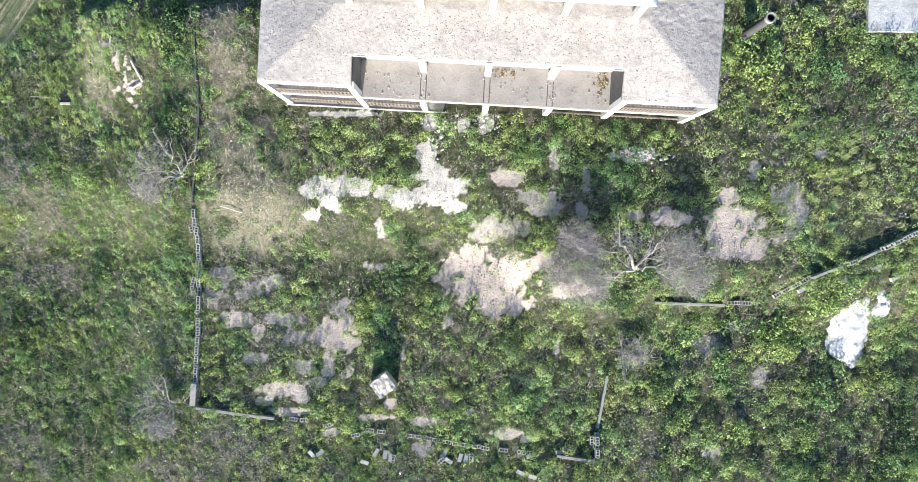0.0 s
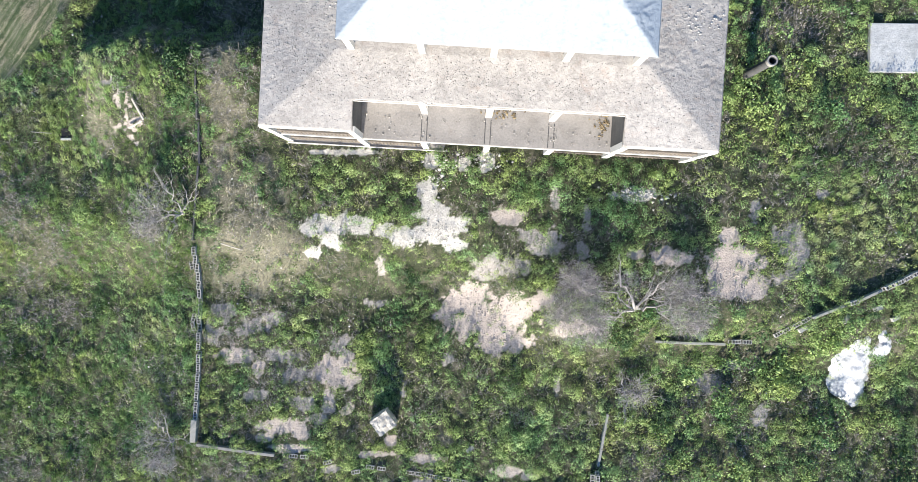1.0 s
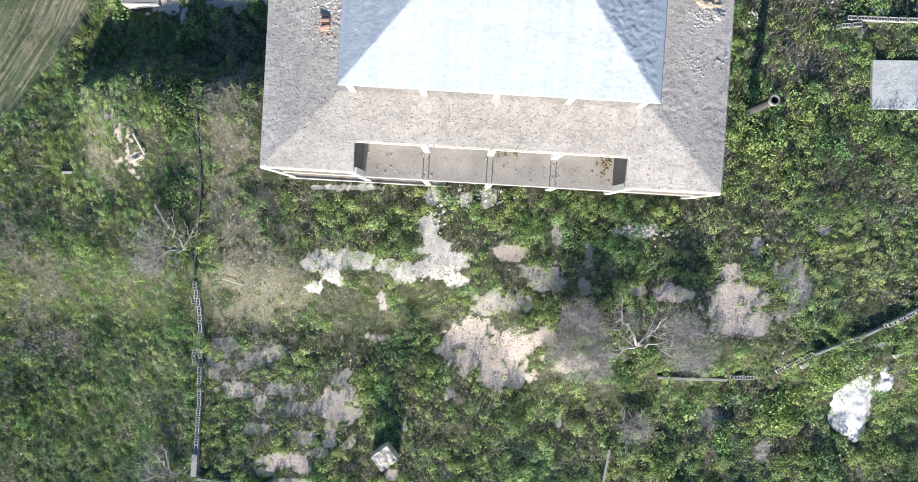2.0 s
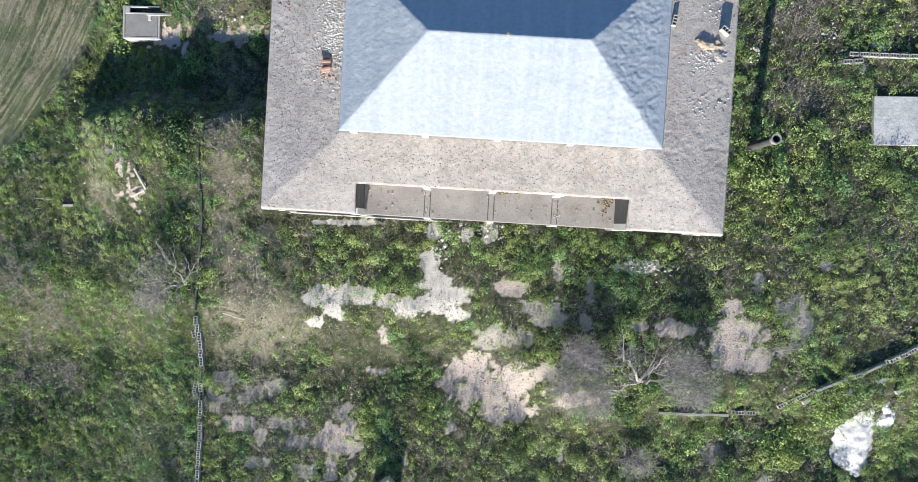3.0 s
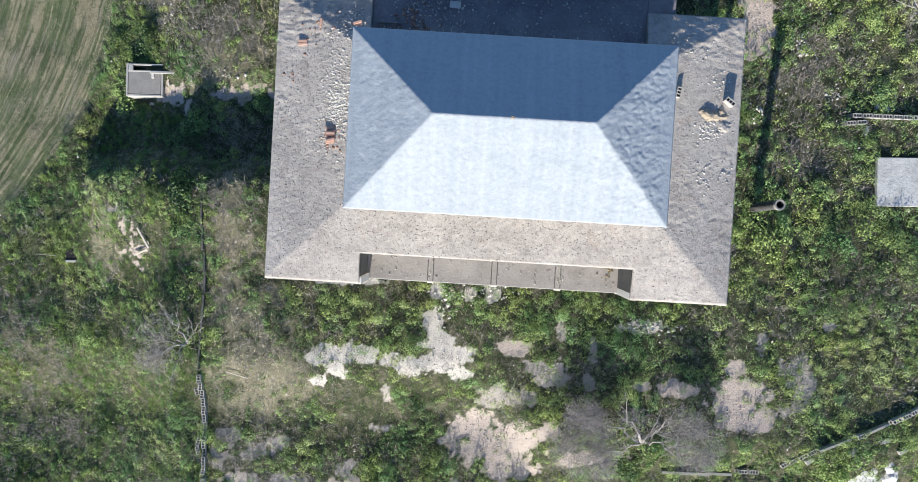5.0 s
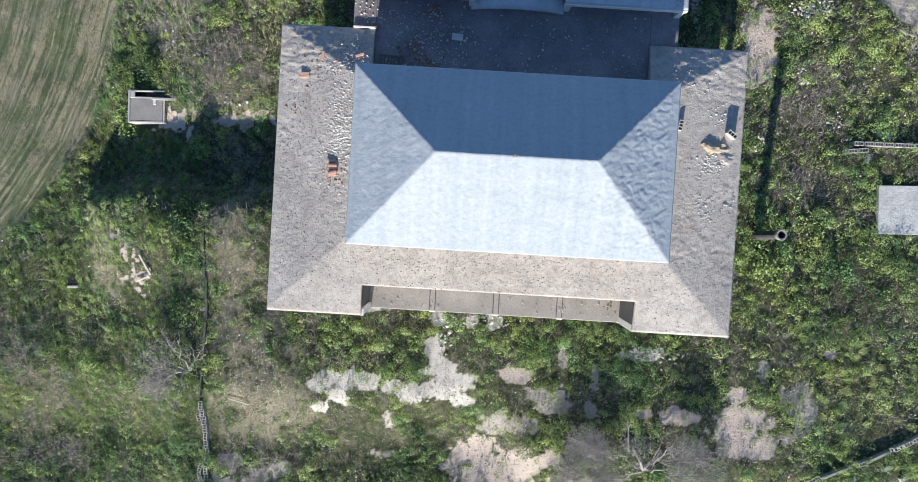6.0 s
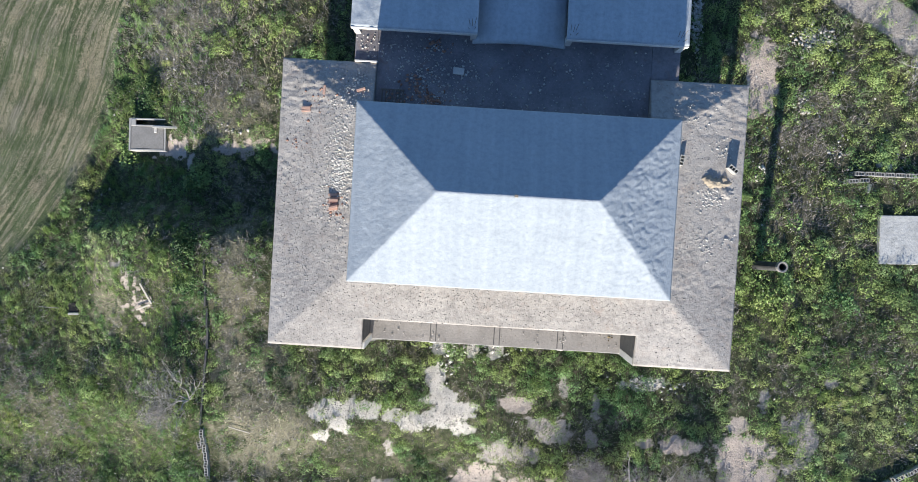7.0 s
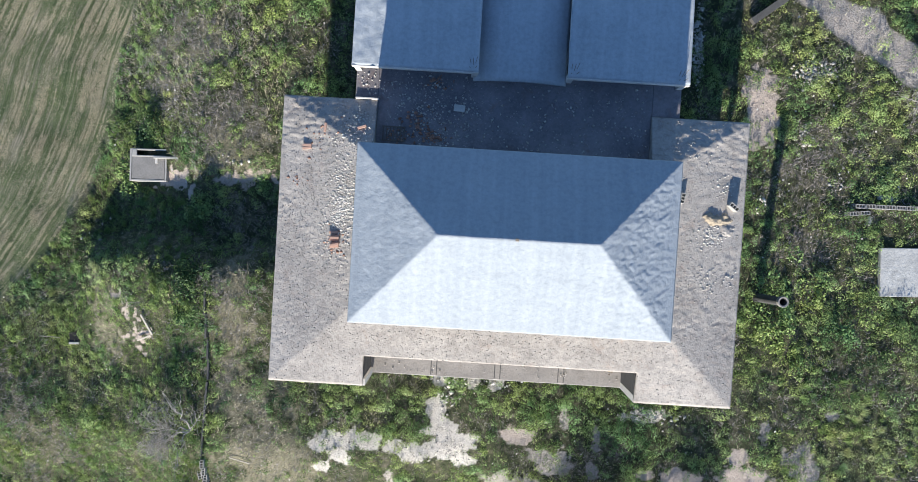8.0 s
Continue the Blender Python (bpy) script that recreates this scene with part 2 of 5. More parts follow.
DRY = [(-10.3, 1.2, 2.4, 2.6), (-11.4, 4, 1.2, 2.1), (-11.7, 3.4, 0.78, 1.65), (-11.4, 1.3, 0.84, 0.84), (-10, 0.3, 1.65, 0.78), (-9.8, -0.8, 1.65, 0.66), (-11.4, -0.8, 0.72, 0.66),
    (-8.6, 1, 1.14, 0.66), (-7.6, 0.3, 0.6, 0.6), (-12, 5, 0.54, 0.84), (-9.9, 5.1, 0.66, 0.42), (-8.3, -0.3, 0.84, 0.48), (-0.4, -9.5, 0.54, 0.3),
    (-11.4, 7.67, 0.8, 3.6), (-11.71, 16.83, 1.8, 1.5), (-13.85, 21.31, 1.8, 1.6), (-18.6, 8.2, 0.8, 2.4), (-11.4, 7.67, 0.8, 3.6)]
DEAD = [(-24.07, -1.57, 1.79, 2.09), (-22.6, 0.9, 1.6, 2.2), (-21.4, -3, 1.1, 1.6), (-24.3, 3.2, 1.4, 1.6), (-22.79, -3.21, 1.2, 1.2),
    (-10.95, -3.64, 2.09, 1.2), (-9.4, -3.02, 0.9, 0.75), (-11.65, -11.78, 2.3, 1.3), (-14.93, -13.17, 1.79, 0.9), (-11.31, 9.47, 1.2, 3.59),
    (-13.22, 22.49, 1.8, 1.6), (17.01, 15.43, 1.79, 1.2), (10.32, -10.92, 1.4, 1.4), (13.33, -6.62, 1.4, 1.2), (-9, -5.8, 2, 1.4),
    (17.2, 16.8, 1, 1.2), (-12.8, 18.3, 2.2, 1.6), (-14.8, 20.5, 1.2, 2), (-24.5, -12.5, 2, 1.2), (16.8, 11.8, 0.8, 0.9)]
# Dark leaf clumps; a few spots are cast shadows put into the leaf tone.
DARK = [(-1.9, -0.7, 1.26, 0.66), (-0.6, -3.7, 1.14, 0.48), (-2.3, -4, 0.75, 0.24), (2.2, -6.1, 1.26, 0.36), (3, -6.8, 0.84, 0.24),
    (-6.4, 3.3, 1.2, 0.42), (-8.7, 3.9, 1.02, 0.3), (3.1, -1.4, 0.42, 0.36), (-5.4, -2.7, 0.45, 0.3), (9, -2.7, 0.84, 0.36), (8.5, -3.8, 0.84, 0.66),
    (12.3, -4.9, 1.5, 0.36), (17, -3, 1.08, 0.21), (20.7, -2.5, 0.9, 0.36), (22.5, -8.3, 1.26, 0.66), (23.4, -9.4, 0.72, 0.6),
    (20.2, -10.7, 0.6, 0.96), (19.8, -7.4, 0.3, 0.48), (20, 6.4, 0.78, 0.42)]
DARK_MORE = [(21.1, 7.9, 0.66, 0.36), (14.2, 6.1, 0.48, 0.36), (22.6, 6.1, 0.36, 0.48), (19.8, 2.7, 0.36, 0.3), (-14.7, -1.7, 0.54, 0.6),
    (12.5, -2.4, 0.96, 0.3), (14.7, -2.4, 0.66, 0.3), (-11.2, -5.7, 0.54, 0.21), (-10.7, -9.7, 0.78, 0.15), (-0.4, -5.8, 0.42, 0.21),
    (18.1, 4.2, 0.36, 0.15), (16.2, 3.5, 0.6, 0.21), (18.8, -9.4, 0.6, 0.6), (14.5, -8.1, 0.54, 0.3), (-2.6, -3, 0.42, 0.24), (-7.2, -3.6, 0.6, 0.3),
    (-10.9, -8, 0.6, 0.3), (12.4, -12.4, 0.66, 0.3), (-19.85, 2.27, 1.05, 0.75), (-14.79, -1.64, 0.8, 0.9), (-19.45, -2.85, 0.9, 0.6),
    (-17.28, 17.9, 1.7, 1), (-13.4, 8.4, 0.8, 1.4), (-24.11, -5.84, 0.5, 0.4)]
YELLOW = [(-5.1, 5, 2.84, 0.6), (-2.4, 4.6, 1.08, 0.54), (14.8, 7.3, 1.08, 1.35), (21.2, 1.3, 1.95, 0.78), (19.5, -0.1, 1.38, 0.66),
    (16.3, -0.8, 0.6, 0.48), (14.3, 4.7, 1.2, 0.48), (4, -7.8, 1.38, 0.96), (3.3, -9.5, 1.65, 0.78), (5, -4.4, 1.38, 0.54), (7, -8.1, 0.66, 1.2),
    (8.5, -9.4, 0.54, 0.78), (6.3, -4.9, 0.78, 0.48), (-10, -10.9, 1.95, 0.3), (-5.4, -11.3, 1.65, 0.21), (2.1, -8.5, 0.96, 0.78),
    (7.3, -10.6, 0.48, 0.48), (10.5, -4.4, 1.08, 0.3), (-8.4, -1.5, 0.78, 0.36), (-16.99, -5.02, 2.6, 1.9), (-21.1, -1.57, 1.3, 1.3),
    (18.33, 22.62, 2.6, 1.6), (21.29, 17.47, 1.9, 1.9), (-22.3, 7.23, 2.4, 1.6)]
PINK, GREY, DARK = PINK + PINK_SOUTH, GREY + GREY_EAST, DARK + DARK_MORE


def patch(x, y, table, soft=0.5, ragged=0.75, seed=21, grow=0.0):
    """0..1: inside one of the ragged patches."""
    wob = ((fbm(x, y, 1.3, seed, 3) - 0.5) * 1.7 + (vnoise(x, y, 0.42, seed + 1) - 0.5) * 1.1 + (vnoise(x, y, 0.17, seed + 2) - 0.5) * 1.1) * ragged
    out = np.zeros(np.shape(x))
    for px, py, rx, ry in table:
        d = np.sqrt(((x - px) / rx) ** 2 + ((y - py) / ry) ** 2)
        out = np.maximum(out, sstep(1.03 + grow - d + wob * 0.8, -soft * 0.4, soft * 0.8))
    return out


FIELD_Y = [8.0, 8.72, 11.0, 14.0, 16.34, 19.12, 21.57, 24.5, 40.0]
FIELD_X = [-26.0, -24.86, -22.62, -20.35, -19.36, -18.56, -18.18, -16.97, -10.0]


def field_d(x, y):
    """Distance into the ploughed field from its curved edge."""
    edge = np.interp(y, FIELD_Y, FIELD_X) - 60 * sstep(8.2 - np.asarray(y), 0, 6)
    return (edge - x) * 0.88 + 0.25 * (fbm(x, y, 9.0, 31, 2) - 0.5)


def furrow(x, y):
    """Coordinate across the plough rows, which slant away from the field's edge."""
    return 0.7 * field_d(x, y) + 0.3 * (-0.82 * x + 0.5 * y)


def row_cover(x, y):
    """0..1: pale stubble rows of uneven width, broken along their length."""
    along = 0.85 * y + 0.52 * x
    return 0.5 * vnoise(furrow(x, y) + 0.04 * (vnoise(x, y, 0.8, 83) - 0.5), along * 0.04, 0.1, 81) + 0.25 * vnoise(furrow(x, y), along * 0.03, 0.5, 82) + 0.25 * fbm(x, y, 0.9, 84, 3)


def path_d(x, y):
    """Gravel track north-east of the house."""
    return np.abs((y - 23.2) + 0.72 * (x - 18.9)) * 0.81


def soil_mask(x, y):
    p = np.maximum(patch(x, y, CREAM, grow=0.12), patch(x, y, PINK, grow=0.16))
    p = np.maximum(p, patch(x, y, PINK_WEST, ragged=1.7))
    p = np.maximum(p, patch(x, y, LIME, ragged=0.8))
    p = np.maximum(p, 0.8 * patch(x, y, GREY, ragged=1.0, seed=23, grow=0.08))
    return np.maximum(p, sstep(1.15 - path_d(x, y) + (fbm(x, y, 1.2, 8) - 0.5), 0, 0.5) * (x > 15))


def local(x, y):
    dx, dy = np.asarray(x) - 1.94, np.asarray(y) - 11.76
    c, s_ = math.cos(radians(-3.2)), math.sin(radians(-3.2))
    return dx * c + dy * s_, -dx * s_ + dy * c


def built(x, y, gap=0.0):
    """Under the house, the annex, the cistern or the slab."""
    u, v = local(x, y)
    h = (np.abs(u) < 9.75 + gap) & (np.abs(v) < 6.1 + gap)
    h |= (np.abs(u) < 7.1 + gap) & (v > 5) & (v < 19 + gap)
    h |= (x > -17.45 - gap) & (x < -15.25 + gap) & (y > 14.85 - gap) & (y < 16.75 + gap)
    h |= (x > 20.45 - gap) & (x < 23.5 + gap) & (y > 9.45 - gap) & (y < 12.0 + gap)
    return h


m_ground, nt, b = material("soil_and_litter", (0.15, 0.13, 0.08), 1.0)


def attr(nt, name):
    n = nt.nodes.new("ShaderNodeAttribute")
    n.attribute_name = name
    return n.outputs["Fac"]


n2, n3, n4 = noise_tex(nt, 2.2, 8, 0.7), noise_tex(nt, 13.0, 7, 0.75), noise_tex(nt, 0.5, 4)
# Litter tones are lowered to deepen the shade in gaps between leaves.
litter = ramp(nt, n2, [(0.3, (0.035, 0.046, 0.024)), (0.48, (0.062, 0.07, 0.038)), (0.62, (0.15, 0.138, 0.1)), (0.75, (0.25, 0.225, 0.175))])
straw = ramp(nt, n3, [(0.3, (0.19, 0.17, 0.11)), (0.48, (0.34, 0.31, 0.225)), (0.66, (0.49, 0.445, 0.345))])
cream = ramp(nt, n3, [(0.25, (0.40, 0.36, 0.31)), (0.45, (0.62, 0.58, 0.53)), (0.7, (0.72, 0.68, 0.63))])
pink = ramp(nt, n3, [(0.25, (0.32, 0.25, 0.21)), (0.45, (0.51, 0.43, 0.38)), (0.7, (0.63, 0.545, 0.485))])
grey = ramp(nt, n3, [(0.25, (0.2, 0.18, 0.16)), (0.5, (0.41, 0.37, 0.34)), (0.7, (0.56, 0.52, 0.485))])
n5 = noise_tex(nt, 7.0, 8, 0.8)


def broken(nt, mask, grain):
    """A mask whose rim crumbles into the grain."""
    m = nt.nodes.new("ShaderNodeMath")
    m.operation = "MULTIPLY_ADD"
    nt.links.new(grain, m.inputs[0])
    m.inputs[1].default_value = 1.5
    nt.links.new(mask, m.inputs[2])
    r = nt.nodes.new("ShaderNodeMapRange")
    r.inputs["From Min"].default_value, r.inputs["From Max"].default_value = 1.06, 1.46
    nt.links.new(m.outputs[0], r.inputs["Value"])
    return r.outputs[0]


col = mix(nt, attr(nt, "dry"), litter, straw)
col = mix(nt, broken(nt, attr(nt, "grey"), n5), col, grey)
col = mix(nt, broken(nt, attr(nt, "pink"), n5), col, pink)
col = mix(nt, broken(nt, attr(nt, "cream"), n5), col, cream)
rows = nt.nodes.new("ShaderNodeMath")
rows.operation = "MULTIPLY"
nt.links.new(attr(nt, "furrow"), rows.inputs[0])
rows.inputs[1].default_value = 6.28318 / 0.36
wav = nt.nodes.new("ShaderNodeMath")
wav.operation = "SINE"
nt.links.new(rows.outputs[0], wav.inputs[0])
half = nt.nodes.new("ShaderNodeMath")
half.operation = "MULTIPLY_ADD"
nt.links.new(wav.outputs[0], half.inputs[0])
half.inputs[1].default_value, half.inputs[2].default_value = 0.012, 0.0
summ = nt.nodes.new("ShaderNodeMath")
nt.links.new(half.outputs[0], summ.inputs[0])
streak = nt.nodes.new("ShaderNodeCombineXYZ")
nt.links.new(attr(nt, "furrow"), streak.inputs[0])
slow = nt.nodes.new("ShaderNodeMath")
slow.operation = "MULTIPLY"
slow.inputs[1].default_value = 0.035
nt.links.new(attr(nt, "along"), slow.inputs[0])
nt.links.new(slow.outputs[0], streak.inputs[1])
nt.links.new(mix(nt, 0.2, mix(nt, 0.25, noise_tex(nt, 5.0, 9, 0.85, vector=streak.outputs[0], distortion=0.1), n5), n4), summ.inputs[1])
ploughed = ramp(nt, summ.outputs[0], [(0.42, (0.05, 0.08, 0.034)), (0.5, (0.105, 0.135, 0.066)), (0.55, (0.21, 0.205, 0.14)), (0.63, (0.40, 0.36, 0.29))])
col = mix(nt, attr(nt, "field"), col, ploughed)
nt.links.new(col, b.inputs["Base Color"])
bump(nt, b, n3, 0.9, 0.10)


def only_field(x, y):
    return sstep(field_d(x, y), -0.2, 0.3) * sstep(y, 6, 8)


def ground_relief(x, y):
    z = ground_z(x, y)
    f = only_field(x, y)
    rough = 0.10 * (fbm(x, y, 0.7, 41, 4) - 0.5) * np.exp(-(x / 70) ** 2 - (y / 70) ** 2)
    return z + rough * (1 - 0.5 * f) + f * 0.008 * np.sin(furrow(x, y) * 6.28318 / 0.36) * (np.abs(x) < 40) - 0.3 * built(x, y, -0.6)


ground = grid_mesh("ground", lines(-27, 28, 0.12), lines(-14.5, 27, 0.12), ground_relief, None, m_ground, attrs={
    "cream": lambda x, y: patch(x, y, CREAM, grow=0.12), "pink": lambda x, y: np.maximum(patch(x, y, PINK, grow=0.16), patch(x, y, PINK_WEST, ragged=1.7)),
    "grey": lambda x, y: np.maximum(0.9 * patch(x, y, GREY, ragged=1.0, seed=23, grow=0.08), sstep(1.15 - path_d(x, y) + (fbm(x, y, 1.2, 8) - 0.5), 0, 0.5) * (x > 15) * (y < 60)),
    "dry": lambda x, y: np.maximum(0.5 * patch(x, y, DRY, ragged=1.2), 0.12 * patch(x, y, DEAD)),
    "field": only_field, "furrow": furrow, "along": lambda x, y: y * 0.85 + x * 0.52})
tagged(ground, "rough overgrown soil with weeds, bare patches and ploughed corner", "ground", kind="structure")

# ---------------------------------------------------------------- the house
HOUSE = pose(1.94, 11.76, 0, 0, 0, -3.2)
house = empty("house", HOUSE, label="unfinished two-storey house with pale blue hipped roof and concrete decks", category="house")


def deck_z(u, v):
    inset = np.minimum(np.minimum(9.95 - np.abs(u), v + 6.13), 1.6 * (6.13 - v))
    z = 6.0 + 0.2 * np.clip(inset, 0, 3.4)
    waves = 0.075 * (fbm(u * 0.5 + 0.3 * v, v * 1.5, 0.21, 15, 3) - 0.5) * sstep(v - 3.0 + 0.25 * np.abs(u), 2.0, 4.2)
    crust = 0.07 * (np.abs(fbm(u, v, 0.26, 24, 3) - 0.5) ** 0.6 - 0.3) * sstep(fbm(u, v, 1.6, 29, 3), 0.42, 0.62) * sstep(np.abs(u), 6.1, 7.2)
    return z + 0.012 * (fbm(u, v, 0.9, 3) - 0.5) * 2 + waves + crust + 0.018 * (fbm(u, v, 0.25, 6, 3) - 0.5)


def deck_keep(u, v):
    front = (u > -5.9) & (u < 5.8) & (v < -4.8)
    back = (u > -5.95) & (u < 5.75) & (v > 3.6)
    return ~(front | back)


us = np.unique(np.concatenate([np.linspace(-9.95, -5.95, 68), [-5.9], np.linspace(-5.75, 5.75, 100), [5.8], np.linspace(5.9, 9.95, 68)]).round(4))
vs = np.unique(np.concatenate([np.linspace(-6.13, -4.8, 14), np.linspace(-4.8, 3.6, 130), np.linspace(3.6, 6.13, 44)]).round(4))
grid_mesh("deck_roof", us, vs, deck_z, deck_keep, M_DECK, house, "weathered grey concrete skirt roof", thick=0.22)

boxpart("plinth", (-9.7, 9.7, -5.9, 5.9, -2.6, -0.1), M_WHITE, house)
boxpart("ground_floor_slab", (-9.9, 9.9, -6.2, 5.95, -0.1, 0.12), M_FLOOR, house)
boxpart("upper_floor_slab", (-9.85, 9.85, -6.1, 5.95, 2.72, 3.0), M_FLOOR, house)
boxpart("front_band", (-9.95, 9.95, -6.118, -6.102, 2.66, 2.96), M_WHITE, house)
boxpart("base_band", (-9.95, 9.95, -6.26, -6.2, -0.2, 0.16), M_WHITE, house)
for u0, u1 in ((-9.95, -5.9), (5.8, 9.95)):
    boxpart("eave_band", (u0, u1, -6.14, -6.132, 5.72, 5.93), M_WHITE, house, bevel=0)
boxpart("loggia_kerb", (-5.9, 5.8, -4.82, -4.803, 5.98, 6.14), M_WHITE, house)
for u in (-9.8, -5.95, -2.95, 0.05, 3.05, 5.95, 9.8):
    boxpart("post", (u - 0.15, u + 0.15, -6.18, -5.86, 0.12, 2.72), M_WHITE, house)
    if abs(u) > 5:
        boxpart("post", (u - 0.15, u + 0.15, -6.16, -5.86, 3.0, 5.8), M_WHITE, house)
for u in (-2.95, 0.03, 3.0):
    boxpart("post", (u - 0.15, u + 0.15, -4.81, -4.5, 3.0, 6.02), M_WHITE, house)
# walls of both storeys
for z0, z1 in ((0.12, 2.72), (3.0, 5.8)):
    boxpart("wall", (-9.2, 9.2, -4.3, -4.05, z0, z1), M_WHITE, house)
    boxpart("wall", (-9.2, 9.2, 5.5, 5.75, z0, min(z1, 5.6)), M_WHITE, house)
    boxpart("wall", (-9.2, -8.95, -4.05, 5.5, z0, z1), M_WHITE, house)
    boxpart("wall", (8.95, 9.2, -4.05, 5.5, z0, z1), M_WHITE, house)
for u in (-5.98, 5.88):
    boxpart("wall", (u - 0.08, u + 0.08, -5.86, -4.3, 3.0, 5.8), M_CEMENT, house, "near-black loggia side wall")

# north terrace between the decks
TERRACE_Z = 5.95
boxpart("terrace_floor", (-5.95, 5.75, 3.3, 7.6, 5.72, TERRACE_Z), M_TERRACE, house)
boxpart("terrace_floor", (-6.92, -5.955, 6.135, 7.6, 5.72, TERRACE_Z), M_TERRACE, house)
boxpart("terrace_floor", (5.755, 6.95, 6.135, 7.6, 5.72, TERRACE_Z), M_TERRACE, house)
boxpart("terrace_base", (-6.8, 6.85, 6.2, 7.5, 0.0, 5.715), M_WHITE, house)


def wedge_wall(u0, u1):
    """Low wall under the deck's inner edge, rising with the deck."""
    bm = bmesh.new()
    rows = []
    for k in range(13):
        v = 3.62 + (6.1 - 3.62) * k / 12
        top = max(float(deck_z(u0, v)) - 0.05, TERRACE_Z + 0.01)
        rows.append([bm.verts.new(q) for q in ((u0, v, 5.6), (u1, v, 5.6), (u1, v, top), (u0, v, top))])
    for p, q in zip(rows, rows[1:]):
        for j in range(4):
            bm.faces.new((p[j], p[(j + 1) % 4], q[(j + 1) % 4], q[j]))
    bm.faces.new(rows[0])
    bm.faces.new(rows[-1][::-1])
    bmesh.ops.recalc_face_normals(bm, faces=bm.faces[:])
    return bm


for u0, u1 in ((-6.1, -5.955), (5.755, 5.9)):
    part("terrace_wall", wedge_wall(u0, u1), M_DECK, house)

# top storey and hipped roof
HZ, RZ = 9.45, 11.24
HU0, HU1, HV0, HV1, RU0, RU1, RV = -6.22, 6.28, -2.97, 3.99, -2.87, 3.01, 0.63


def hip_z(u, v):
    s = np.minimum(np.minimum((u - HU0) / (RU0 - HU0), (HU1 - u) / (HU1 - RU1)), np.minimum((v - HV0) / (RV - HV0), (HV1 - v) / (HV1 - RV)))
    return HZ + (RZ - HZ) * s + 0.035 * (fbm(u, v, 0.5, 9) - 0.5) * np.clip(s * 8, 0, 1) \
        + (0.06 * sstep(u, 2.6, 4.4) + 0.022) * (np.abs(fbm(u * 0.7 + 0.6 * v, v - 0.7 * u, 0.27, 19, 3) - 0.5) ** 0.7 - 0.3) * np.clip(s * 6, 0, 1)


grid_mesh("hipped_roof", np.linspace(HU0, HU1, 251), np.linspace(HV0, HV1, 141), hip_z, None, M_BLUE, house, "pale blue coated hipped roof", thick=0.2)
for u in (-6.0, -3.0, 0.0, 3.05, 6.0):
    boxpart("post", (u - 0.14, u + 0.14, -2.75, -2.47, 6.4, 9.4), M_WHITE, house)
    boxpart("post", (u - 0.14, u + 0.14, 3.5, 3.78, 5.8, 9.4), M_WHITE, house)
boxpart("top_storey_wall", (-6.1, 6.12, -1.4, 3.4, 5.7, 9.3), M_WHITE, house)

# ---------------------------------------------------------------- annex
annex = empty("annex", HOUSE, label="low annex with grey-blue roof slabs and white corner posts", category="house")
ANNEX_Z = 7.2
for (u0, u1) in ((-6.98, -1.75), (1.93, 6.96)):
    grid_mesh("roof_slab", np.linspace(u0, u1, 60), np.linspace(7.36, 19, 110), lambda u, v: ANNEX_Z - 0.05 * (v - 7.36) + 0.05 * (fbm(u, v * 1.6, 0.7, 4) - 0.5) + 0.12 * (np.abs(fbm(u, v, 0.7, 14, 3) - 0.5) ** 0.7 - 0.3) * sstep(-5.4 - u, 0, 0.4), None, M_ANNEX, annex, thick=0.2)
    boxpart("wall", (u0 + 0.35, u1 - 0.35, 8.3, 18.6, -1.5, ANNEX_Z - 0.45), M_CEMENT, annex, "near-black wall under the annex roof slab")
    boxpart("front_beam", (u0, u1, 7.3, 7.355, ANNEX_Z - 0.26, ANNEX_Z - 0.01), M_WHITE, annex)
    for u in (u0 + 0.16, u1 - 0.16):
        boxpart("post", (u - 0.13, u + 0.13, 7.34, 7.58, TERRACE_Z, ANNEX_Z - 0.1), M_WHITE, annex)
grid_mesh("vault_roof", np.linspace(-1.95, 2.0, 30), np.linspace(7.16, 19, 60), lambda u, v: 6.2 + 0.45 * (1 - ((u - 0.02) / 2.0) ** 2) + 0.03 * (v - 7.16), None, M_ANNEX, annex, thick=0.15)
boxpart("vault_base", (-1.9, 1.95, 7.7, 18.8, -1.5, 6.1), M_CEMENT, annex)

def rod(a, b, r):
    """A thin six-sided bar from a to b."""
    a, b = Vector(a), Vector(b)
    m = Matrix.Translation((a + b) / 2) @ (b - a).to_track_quat("Z", "Y").to_matrix().to_4x4()
    bm = bmesh.new()
    bmesh.ops.create_cone(bm, segments=6, radius1=r, radius2=r, depth=(b - a).length, cap_ends=True, matrix=m)
    return bm


for u in (-1.98, 2.18, 6.6):
    for k, (du, dv) in enumerate(((-0.09, -0.08), (0.09, -0.08), (-0.09, 0.09), (0.09, 0.09), (0.0, 0.02))):
        part("starter_bar", rod((u + du, 7.6 + dv, ANNEX_Z - 0.1), (u + du * 1.7, 7.6 + dv * 1.5 + 0.05 * k, ANNEX_Z + 0.34 + 0.03 * k), 0.011), M_RAIL, annex, "rusty starter bar")

